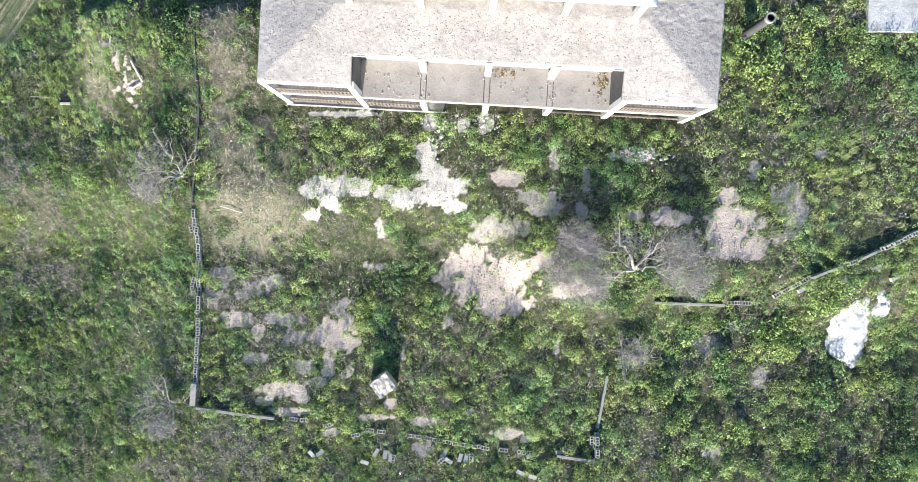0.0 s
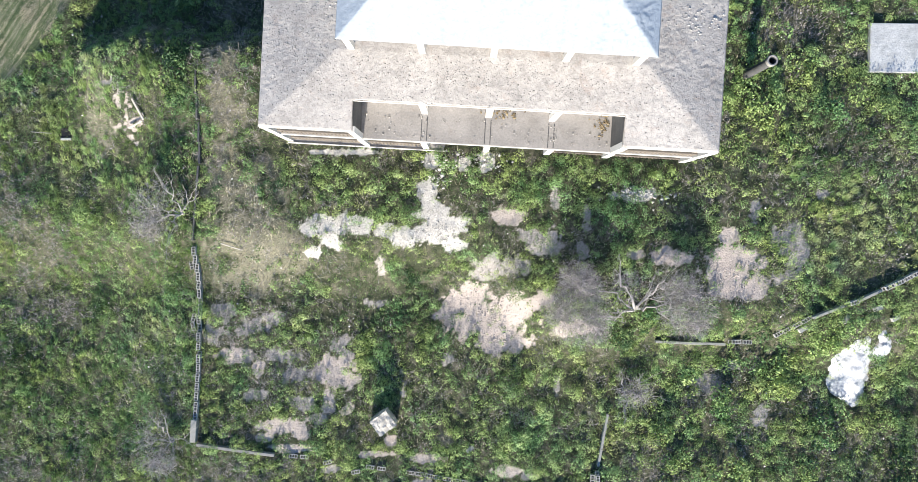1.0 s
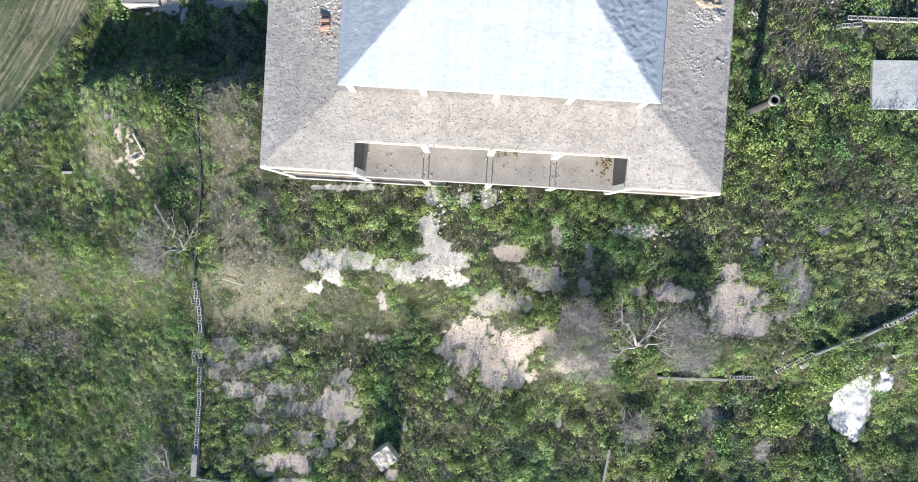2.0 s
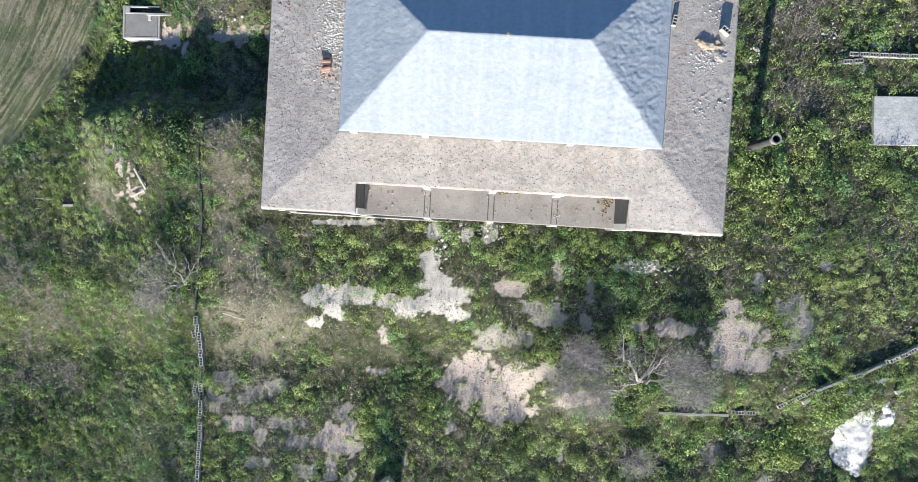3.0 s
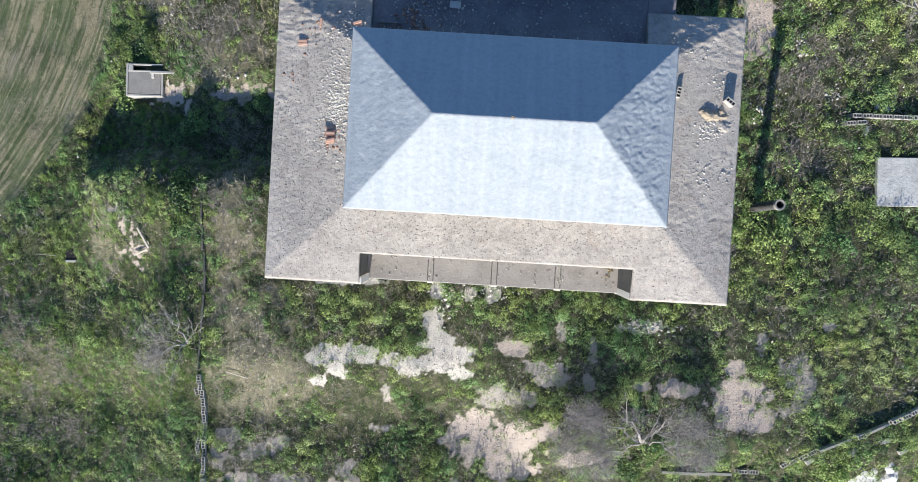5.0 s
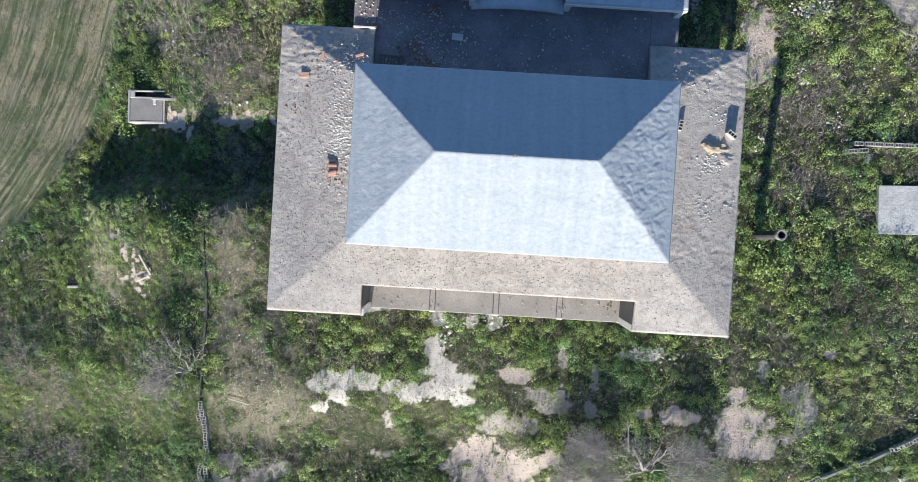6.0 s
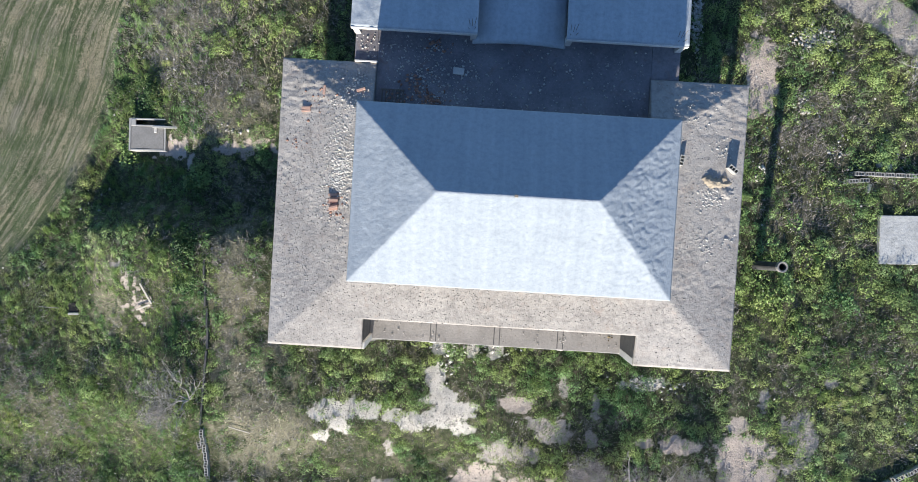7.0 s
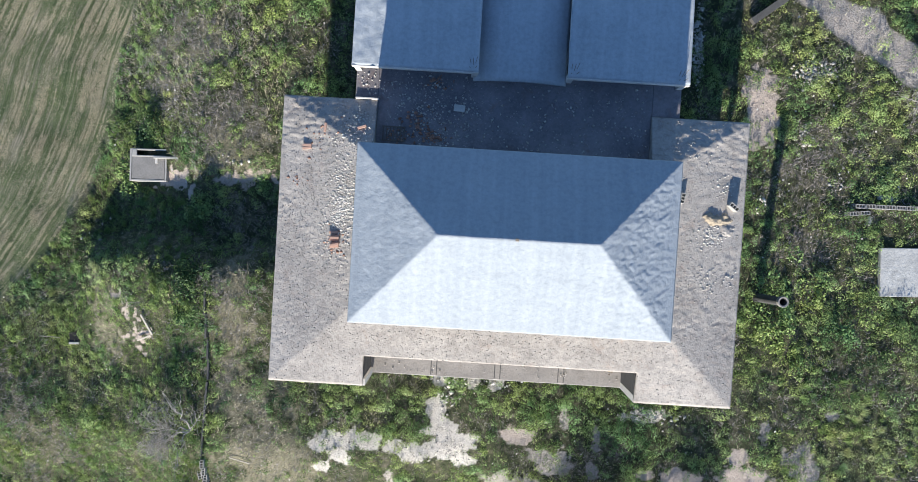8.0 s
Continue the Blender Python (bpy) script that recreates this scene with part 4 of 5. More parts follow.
block_run(w, (18.77, 13.54), (19.85, 13.6), 2, 0.1)

for x, y, turn, tilt in ((-0.5, -12.07, 70, 8), (-0.62, -12.51, 40, 4), (-0.16, -12.43, -35, 6), (0.31, -12.32, 75, 5), (0.62, -12.31, 80, 7), (0.99, -12.3, 85, 3),
                         (-0.41, -12.29, -30, 10), (-4.16, -12.09, 60, 5), (-3.69, -12.24, 85, 6), (-3.41, -12.4, 88, 8), (-3.16, -12.46, 80, 4), (-4.66, -12.57, -20, 6),
                         (-7.42, -12.14, -50, 9), (-7.12, -12.08, 40, 12), (-5.15, -11.18, 10, 3), (3.6, -12.91, -25, 5), (4.21, -13.09, -15, 5), (4.05, -12.0, 20, 6),
                         (5.58, -11.8, 5, 8), (0.84, -9.81, 40, 5), (-6.64, -10.66, 15, 4), (19.9, 13.25, 70, 9), (20.6, 14.5, 20, 14), (21.0, 14.4, -40, 8),
                         (22.1, -2.6, 25, 8), (21.2, -2.1, 20, 6), (17.6, -3.2, 30, 5), (19.6, -2.7, 60, 9)):
    ob = new("loose_block", BLOCK_MESH)
    ob.matrix_basis = pose(x, y, ground_at(x, y) + 0.05, 90 if tilt > 4 else 0, tilt, turn)
    tagged(ob, "loose pale concrete block lying in the grass", "block", "loose blocks in the grass")

# ---------------------------------------------------------------- yard things
def masonry_cube():
    bm = box(bmesh.new(), -0.52, 0.52, -0.47, 0.47, -0.3, 1.0)
    bmesh.ops.subdivide_edges(bm, edges=bm.edges[:], cuts=9, use_grid_fill=True)
    for v in bm.verts:
        n = noise.noise_vector(v.co * 2.3) * 0.05 + noise.noise_vector(v.co * 7.0) * 0.03
        if v.co.z > 0.95:
            n.z += 0.10 * noise.noise(v.co * 4.0)
        v.co += n
    ob = mesh_object("masonry_block", bm, M_RUBBLE)
    ob.matrix_basis = pose(-3.62, -8.4, ground_at(-3.62, -8.4), 0, 0, 36)
    return tagged(ob, "big rough white rubble masonry block standing in the weeds", "masonry block")


masonry_cube()


def lathe(profile, segments=20):
    """Surface of revolution about z from radius, height pairs."""
    bm = bmesh.new()
    rings = [[bm.verts.new((r * math.cos(6.28318 * k / segments), r * math.sin(6.28318 * k / segments), z)) for k in range(segments)] for r, z in profile]
    for a, b in zip(rings, rings[1:]):
        for k in range(segments):
            bm.faces.new((a[k], a[(k + 1) % segments], b[(k + 1) % segments], b[k]))
    bmesh.ops.recalc_face_normals(bm, faces=bm.faces[:])
    return bm


chimney = empty("vent_pipe", pose(14.55, 9.4, ground_at(14.55, 9.4), -1.5, 1.5, 0), label="tall grey cement vent pipe with a chipped collar", category="pipe")
part("shaft", lathe([(0.23, -0.3), (0.215, 0.5), (0.2, 3.1), (0.15, 3.1), (0.15, 0.0)]), M_CEMENT, chimney)
part("collar", lathe([(0.205, 2.86), (0.25, 2.92), (0.255, 3.13), (0.24, 3.15), (0.175, 3.14), (0.16, 2.85)]), M_LID, chimney, "pale chipped cement collar")

cistern = empty("cistern", pose(-16.3, 15.9, -0.95, 0, 0, -1.5), label="square concrete cistern with an open trough, among bushes", category="cistern")
boxpart("tank", (-0.9, 0.9, -0.78, 0.45, -2.6, -0.12), M_PIPE, cistern)
boxpart("lid", (-0.84, 0.84, -0.72, 0.42, -0.12, -0.012), M_LID, cistern, "grey cement lid")
for d in ((-0.96, -0.86, -0.84, 0.84), (0.86, 0.96, -0.84, 0.5), (-0.86, 0.86, -0.84, -0.74), (-0.86, 1.0, 0.42, 0.50), (-0.86, 1.3, 0.76, 0.84)):
    boxpart("rim", (*d, -2.6, 0.0), M_BLOCK, cistern, "pale rim")
boxpart("trough_floor", (-0.86, 1.0, 0.5, 0.76, -0.9, -0.6), M_VOID, cistern, "near-black trough floor, recess shade in its colour")
boxpart("trough_cover", (-0.84, -0.6, 0.44, 0.8, -0.06, 0.01), M_BLOCK, cistern)
boxpart("beam", (0.3, 2.4, 0.34, 0.46, 0.02, 0.12), M_BLOCK, cistern, "pale concrete beam lying across")
boxpart("bracket", (0.36, 0.5, 0.1, 0.34, -0.06, 0.04), M_WHITE, cistern)

pad = mesh_object("concrete_slab", box(bmesh.new(), 0, 2.9, 0, 2.4, -0.5, 0.22, 0.02), M_PAD)
pad.matrix_basis = pose(20.52, 9.5, 0.72, 0, 0, -0.6)
tagged(pad, "flat pale concrete slab surrounded by bushes", "slab")
heap("lime_mound", 20.55, -5.75, 1.05, 1.75, 0.45, ground_z, M_CHALK, "heap of white lime spilled between bushes", "lime", 4, 70, 0.7)
heap("lime_mound", 21.95, -4.2, 0.6, 0.95, 0.35, ground_z, M_CHALK, "smaller white lime spill beside the bushes", "lime", 8, 50, 0.9)


def timber(name, a, b, width, depth, mat, label, category, lift=0.02):
    ax, ay = a
    bx, by = b
    l = math.hypot(bx - ax, by - ay) / 2
    z0, z1 = ground_at(ax, ay), ground_at(bx, by)
    bm = box(bmesh.new(), -l, l, -width / 2, width / 2, 0, depth, 0.01)
    ob = mesh_object(name, bm, mat)
    ob.matrix_basis = pose((ax + bx) / 2, (ay + by) / 2, (z0 + z1) / 2 + lift, 0, -math.degrees(math.atan2(z1 - z0, 2 * l)), math.degrees(math.atan2(by - ay, bx - ax)))
    return tagged(ob, label, category)


timber("timber_beam", (-16.27, 8.3), (-15.75, 7.25), 0.1, 0.12, M_WOOD, "bleached white timber beam lying on bare soil", "timber", 0.12)
timber("plank", (-16.75, 6.85), (-15.8, 7.2), 0.09, 0.05, M_WOOD, "pale plank lying across the weeds", "plank", 0.15)
timber("cane", (-22.6, 6.84), (-21.5, 6.76), 0.035, 0.035, M_LID, "thin pale cane lying in the meadow", "cane", 0.2)
timber("fallen_beam", (14.05, 22.9), (15.7, 24.05), 0.34, 0.3, M_PIPE, "weathered grey beam lying beside the annex", "beam", 0.1)
timber("plank", (-11.9, 0.95), (-10.8, 0.6), 0.06, 0.04, M_WOOD, "thin bleached lath on the dry grass", "plank", 0.1)
hatch = empty("well_hatch", pose(-20.75, 6.72, ground_at(-20.75, 6.72)), label="small dark open well hatch with a pale rim", category="hatch")
# Solid box; its near-black colour stands for the dark of an open shaft.
boxpart("well", (-0.26, 0.26, -0.2, 0.32, 0.0, 0.12), M_VOID, hatch)
boxpart("rim", (-0.28, 0.28, -0.32, -0.2, 0.0, 0.16), M_BLOCK, hatch, "pale stone rim")

# rubble in the yard
def ground_stones(name, spots, mat, lo, hi, label, seed):
    gg = np.random.default_rng(seed)
    p = np.concatenate([np.stack([gg.normal(x, sx, n), gg.normal(y, sy, n)], 1) for x, y, sx, sy, n in spots])
    p = p[~built(p[:, 0], p[:, 1], -0.1)]
    z = ground_z(p[:, 0], p[:, 1]) + gg.uniform(0.0, 0.06, len(p))
    co, f = rock_cloud(np.stack([p[:, 0], p[:, 1], z], 1), lo * 0.7 + (hi - lo * 0.7) * gg.random(len(p)) ** 2.2, seed)
    return tagged(new(name, quick_mesh(name, co, f, mat)), label, "rubble", kind="stuff")


ground_stones("white_rubble", [(17.2, 20.4, 0.5, 0.35, 260), (16.7, 17.3, 0.3, 0.45, 60), (9.2, 3.45, 0.9, 0.25, 110), (1.1, 5.1, 0.9, 0.3, 110), (-0.8, 4.6, 0.35, 0.6, 60),
                               (-15.15, 19.2, 0.25, 0.1, 12), (-11.75, 16.1, 0.35, 0.25, 20), (-19.6, 12.6, 0.9, 0.4, 18), (18.4, 15.0, 0.3, 0.2, 14), (14.7, 14.1, 0.3, 0.4, 16), (20.8, 14.4, 0.3, 0.15, 16), (11.5, 21.7, 0.14, 0.9, 320)],
              M_WHITESTONE, 0.03, 0.14, "broken white rubble piled in the weeds", 3)
ground_stones("soil_stones", [(1.8, -2.3, 1.2, 0.6, 220), (2.6, -3.4, 1.2, 0.9, 120), (-5.9, 1.8, 1.0, 0.4, 110), (-1.5, 1.5, 1.3, 0.5, 170), (13.6, -0.6, 0.9, 0.9, 140), (14.6, 18.9, 0.5, 1.2, 110),
                              (-6.2, -6.5, 0.9, 1.2, 90), (-8.6, -8.9, 0.9, 0.6, 90), (4, -12, 3.0, 0.5, 60), (16.8, 1.2, 0.9, 0.9, 90), (-11, 19.5, 1.6, 2.2, 150), (15.5, 22, 1.2, 1.5, 70)],
              M_STONE, 0.015, 0.06, "loose stones and clods on bare soil", 9)


# ---------------------------------------------------------------- bare trees
def tube(bm, pts, r0, r1, sides=6):
    pts = [Vector(q) for q in pts]
    rings = []
    for k, q in enumerate(pts):
        d = (pts[min(k + 1, len(pts) - 1)] - pts[max(k - 1, 0)]).normalized()
        a = d.orthogonal().normalized()
        b = d.cross(a)
        r = r0 + (r1 - r0) * k / (len(pts) - 1)
        rings.append([bm.verts.new(q + a * r * math.cos(6.28318 * j / sides) + b * r * math.sin(6.28318 * j / sides)) for j in range(sides)])
    for m, n in zip(rings, rings[1:]):
        for j in range(sides):
            bm.faces.new((m[j], m[(j + 1) % sides], n[(j + 1) % sides], n[j]))
    bm.faces.new(rings[-1])
    return bm


def wander(a, b, bend, n=6, rnd=random):
    """A crooked line from a to b."""
    a, b = Vector(a), Vector(b)
    out = []
    for k in range(n + 1):
        t = k / n
        q = a.lerp(b, t)
        w = bend * math.sin(3.14159 * t)
        out.append(q + Vector((rnd.uniform(-w, w), rnd.uniform(-w, w), rnd.uniform(-w, w) * 0.5)))
    return out


# ---------------------------------------------------------------- vegetation
rng = np.random.default_rng(7)


def scatter(n, prob, box=(-27, 26, -14.5, 26.5), gap=0.05):
    """Random places in the plan, kept with the chance that prob gives."""
    x = rng.uniform(box[0], box[1], n)
    y = rng.uniform(box[2], box[3], n)
    k = (rng.random(n) < prob(x, y)) & ~built(x, y, gap)
    return x[k], y[k]


def foliage(name, ramp_stops, rough=0.55, glow=0.35, hues=False):
    """Leaf or blade material: tone by clump, chance by piece, broad drift, light passing through."""
    m, nt, b = material(name, ramp_stops[1][1], rough)
    geo = nt.nodes.new("ShaderNodeNewGeometry")
    broad = noise_tex(nt, 0.5, 3)
    add = nt.nodes.new("ShaderNodeMath")
    add.operation = "MULTIPLY_ADD"
    nt.links.new(geo.outputs["Random Per Island"], add.inputs[0])
    add.inputs[1].default_value = 0.07
    nt.links.new(attr(nt, "tone"), add.inputs[2])
    add2 = nt.nodes.new("ShaderNodeMath")
    add2.operation = "MULTIPLY_ADD"
    nt.links.new(broad, add2.inputs[0])
    add2.inputs[1].default_value = 0.5
    nt.links.new(add.outputs[0], add2.inputs[2])
    half = nt.nodes.new("ShaderNodeMath")
    half.operation = "MULTIPLY"
    half.inputs[1].default_value = 0.62
    nt.links.new(add2.outputs[0], half.inputs[0])
    col = ramp(nt, half.outputs[0], ramp_stops)
    if hues:
        kinds = noise_tex(nt, 0.55, 3, 0.55, distortion=0.5)
        col = mix(nt, 1.0, col, ramp(nt, kinds, [(0.34, (0.7, 0.9, 0.95)), (0.47, (0.95, 1.0, 1.0)), (0.55, (1.02, 1.02, 0.94)), (0.68, (1.08, 1.01, 0.88))]), "MULTIPLY")
    nt.links.new(col, b.inputs["Base Color"])
    tr = nt.nodes.new("ShaderNodeBsdfTranslucent")
    nt.links.new(col, tr.inputs["Color"])
    mx = nt.nodes.new("ShaderNodeMixShader")
    mx.inputs[0].default_value = glow
    nt.links.new(b.outputs[0], mx.inputs[1])
    nt.links.new(tr.outputs[0], mx.inputs[2])
    nt.links.new(mx.outputs[0], nt.nodes["Material Output"].inputs["Surface"])
    return m


M_LEAF = foliage("leaves", [(0.05, (0.045, 0.088, 0.036)), (0.27, (0.195, 0.285, 0.105)), (0.48, (0.31, 0.415, 0.15)), (0.78, (0.40, 0.48, 0.205))], glow=0.18, hues=True)
M_GRASS = foliage("grass_blades", [(0.06, (0.08, 0.14, 0.048)), (0.28, (0.18, 0.285, 0.1)), (0.5, (0.29, 0.40, 0.155)), (0.8, (0.475, 0.515, 0.27))], glow=0.35, hues=True)
M_STRAW = foliage("dry_stalks", [(0.15, (0.25, 0.225, 0.15)), (0.4, (0.41, 0.375, 0.265)), (0.62, (0.54, 0.5, 0.37)), (0.85, (0.66, 0.62, 0.49))], glow=0.2)
M_TWIG = foliage("dead_twigs", [(0.15, (0.19, 0.17, 0.165)), (0.4, (0.29, 0.265, 0.255)), (0.62, (0.39, 0.36, 0.345)), (0.85, (0.52, 0.48, 0.445))], glow=0.1)


def unit(v):
    return v / np.maximum(np.linalg.norm(v, axis=1, keepdims=True), 1e-9)


def stuff(name, co, faces, mat, tone, label, category):
    ob = new(name, quick_mesh(name, co, faces, mat))
    a = ob.data.attributes.new("tone", "FLOAT", "POINT")
    a.data.foreach_set("value", np.asarray(tone, np.float32))
    return tagged(ob, label, category, kind="stuff")


def leaf_mesh(p, size, up, width=0.62, lay=None):
    """Diamond leaves at p, lying more or less along the surface whose normal is lay (or level) by up (0..1)."""
    n = len(p)
    nor = unit(rng.normal(size=(n, 3)) * (1 - up) + (np.array([0, 0, 1.0]) if lay is None else lay) * up)
    a = unit(np.cross(nor, rng.normal(size=(n, 3))))
    b = np.cross(nor, a)
    s, w = size[:, None], size[:, None] * width
    droop = nor * s * 0.25
    co = np.stack([p - a * s - droop, p + b * w, p + a * s - droop, p - b * w], 1).reshape(-1, 3)
    return co, np.arange(4 * n).reshape(-1, 4)


def clumps(x, y, r, h, per_m2, size, tone, up=0.45, shell=0.6):
    """Leaves over low domes at x, y of radius r and height h."""
    n = np.maximum((per_m2 * r * r * 3.14).astype(int), 4)
    i = np.repeat(np.arange(len(x)), n)
    rho, th = np.sqrt(rng.random(len(i))), rng.random(len(i)) * 6.2832
    rr = r[i] * rho * (0.75 + 0.5 * vnoise(th * 1.3 + i * 3.1, i * 7.7, 1.0, 3))
    px, py = x[i] + rr * np.cos(th), y[i] + rr * np.sin(th)
    top = np.sqrt(np.clip(1 - rho ** 2, 0.03, 1))
    pz = ground_z(px, py) + h[i] * top * (1.05 - shell * rng.random(len(i)) ** 1.5)
    p = np.stack([px, py, pz], 1)
    k = ~built(px, py, -0.25)
    lay = np.stack([rho * np.cos(th), rho * np.sin(th), top], 1)[k]
    p, i = p[k], i[k]
    co, f = leaf_mesh(p, size[i] * rng.uniform(0.55, 1.35, len(i)), up, lay=lay)
    return co, f, np.repeat(tone[i], 4)


def blades(x, y, z, length, width, lean, heading, tone):
    """Thin pointed blades, one triangle each."""
    n = len(x)
    th = heading + rng.normal(size=n) * 0.8
    d = np.stack([np.cos(th) * np.sin(lean), np.sin(th) * np.sin(lean), np.cos(lean)], 1) * length[:, None]
    side = unit(np.stack([-np.sin(th + rng.normal(size=n)), np.cos(th), np.zeros(n)], 1)) * width[:, None] / 2
    p = np.stack([x, y, z], 1)
    co = np.stack([p - side, p + side, p + d], 1).reshape(-1, 3)
    return co, np.arange(3 * n).reshape(-1, 3), np.repeat(tone, 3)


def bare(x, y):
    return np.clip(soil_mask(x, y) * 1.15, 0, 1)


def west(x):
    return sstep(-x, 12.6, 13.6)


def meadow(x, y):
    """Grassy ground: the west side, beyond the south wall and a tongue in the east."""
    south = sstep(-(y + 10.1 + 0.12 * (x + 13)), 0, 0.6) * (x < 9)
    east = 0.95 * patch(x, y, [(19.6, 1.4, 4.0, 2.2), (18.6, 3.4, 2.6, 2.0)], soft=0.9)
    return np.maximum(np.maximum(west(x), 0.9 * south), east)


def scrub(x, y):
    """0..1: ragged islands of withered stalks among the green."""
    return sstep(fbm(x, y, 1.5, 33, 4), 0.5, 0.6)


def shrub_chance(x, y):
    base = sstep(fbm(x, y, 1.9, 61, 4), 0.2, 0.5) * (0.22 + 0.78 * sstep(fbm(x, y, 0.55, 62, 3), 0.36, 0.54))
    p = base * (1 - 0.72 * meadow(x, y)) * (1 - 0.62 * patch(x, y, DRY, ragged=1.2)) * (1 - 0.6 * patch(x, y, DEAD, ragged=1.6)) * (1 - 0.6 * scrub(x, y))
    p = np.maximum(p, patch(x, y, DARK))
    return np.clip(p, 0, 1) * (1 - 0.78 * bare(x, y)) * (1 - only_field(x, y))


def tone_at(x, y):
    t = 0.3 + 0.9 * (fbm(x, y, 2.6, 71, 4) - 0.5) + 0.8 * (fbm(x, y, 0.8, 72, 3) - 0.5) + 0.3 * patch(x, y, YELLOW, soft=0.9) - 0.38 * patch(x, y, DARK) + 0.13 * sstep(-y, 2.5, 5.0) * (1 - west(x)) + 0.1 * sstep(x, 11, 14) * sstep(y, -3, 2) + 0.12 * sstep(y, 14, 18) * sstep(x, 14, 17)
    return t + 0.06 + 0.14 * rng.normal(size=len(x))


def canopy(x, y):
    """0..1: how high the weeds stand, in knots a few hands wide."""
    knots = sstep(fbm(x, y, 0.75, 65, 3), 0.38, 0.66)
    return 0.25 + 0.75 * knots * (0.5 + fbm(x, y, 2.4, 66, 3) * 0.9)


x, y = scatter(54000, shrub_chance)
dk = patch(x, y, DARK)
r = rng.uniform(0.09, 0.26, len(x))
h = 0.04 + (0.48 + 0.3 * dk) * canopy(x, y) * rng.uniform(0.6, 1.3, len(x))
co, f, t = clumps(x, y, r, h, 300, np.full(len(x), 0.033), tone_at(x, y), 0.74, 0.6)
stuff("weed_leaves", co, f, M_LEAF, t, "low green weed leaves covering the ground", "weeds")
x, y = scatter(9000, lambda x, y: shrub_chance(x, y) * (0.12 + 0.88 * sstep(fbm(x, y, 1.1, 64, 3), 0.42, 0.58)))
dk = patch(x, y, DARK)
r = (0.1 + 0.42 * rng.random(len(x)) ** 2.0) * (1 + 0.25 * dk)
h = r * rng.uniform(0.7, 1.6, len(x)) + (0.25 + 0.4 * dk) * canopy(x, y)
co, f, t = clumps(x, y, r, h, 330, np.full(len(x), 0.035), tone_at(x, y) + 0.06, 0.74, 0.55)
stuff("bramble_leaves", co, f, M_LEAF, t, "mounded bramble thickets with fresh green leaves", "brambles")

# small weeds creeping over the bare soil
def creeping(x, y):
    b = soil_mask(x, y)
    return np.clip(4 * b * (1 - b), 0, 1) * 0.8 + 0.1 * sstep(b, 0.8, 1.0) * sstep(fbm(x, y, 0.6, 68, 3), 0.46, 0.6)


x, y = scatter(26000, creeping, box=(-14, 19, -12.5, 6.5))
r = rng.uniform(0.03, 0.12, len(x))
co, f, t = clumps(x, y, r, r * rng.uniform(0.5, 1.4, len(x)), 420, np.full(len(x), 0.024), tone_at(x, y) - 0.05, 0.6, 0.6)
stuff("creeping_weeds", co, f, M_LEAF, t, "small weeds creeping over patches of bare soil", "weeds")

# grass tussocks of the western meadow
x, y = scatter(17000, lambda x, y: meadow(x, y) * (1 - only_field(x, y)) * (1 - 0.9 * bare(x, y)) * (0.2 + 0.8 * sstep(fbm(x, y, 0.9, 99, 3), 0.38, 0.6)) * (1 - 0.6 * patch(x, y, DEAD)))
per = rng.integers(30, 64, len(x))
i = np.repeat(np.arange(len(x)), per)
n = len(i)
spread = rng.uniform(0.06, 0.2, len(x))[i]
th, rho = rng.random(n) * 6.2832, np.sqrt(rng.random(n))
px, py = x[i] + spread * rho * np.cos(th), y[i] + spread * rho * np.sin(th)
tall = rng.uniform(0.16, 0.42, len(x))[i] * rng.uniform(0.6, 1.1, n)
wind = 0.55 + 1.2 * (vnoise(px, py, 3.0, 51) - 0.5)
co, f, t = blades(px, py, ground_z(px, py) - 0.01, tall, rng.uniform(0.016, 0.034, n), rng.uniform(0.35, 1.2, n), wind, (tone_at(x, y) + 0.08)[i])
stuff("tussock_grass", co, f, M_GRASS, t, "rounded tussocks of fresh meadow grass", "grass")

# big-leaved bushes beyond the south-east wall and round the cistern
x, y = scatter(2600, lambda x, y: np.clip(sstep(x - 0.6 * (y + 4.2), 10.5, 12.5) * sstep(-4.0 - y + 0.45 * np.clip(x - 15, 0, 9), 0, 1.0) * sstep(fbm(x, y, 2.2, 44), 0.4, 0.6)
               + patch(x, y, [(-17.2, 18.0, 1.9, 1.1), (-18.2, 15.6, 0.8, 1.5), (-13.7, 10.6, 0.8, 3.2), (-13.45, 7.0, 0.75, 2.2), (-13.3, 4.6, 0.4, 1.3), (17.0, -3.5, 1.4, 0.5), (9.2, -2.6, 1.1, 0.7), (8.6, -4.2, 0.8, 1.4), (18.8, 7.8, 3.0, 1.1), (16.0, 8.5, 2.0, 3.0)]), 0, 1) * (1 - bare(x, y)))
r = rng.uniform(0.25, 0.7, len(x))
co, f, t = clumps(x, y, r, r * 0.9 + 0.2, 110, np.full(len(x), 0.07), tone_at(x, y) - 0.25)
stuff("bush_leaves", co, f, M_LEAF, t, "dark green broad-leaved bushes in low mounds", "bushes")

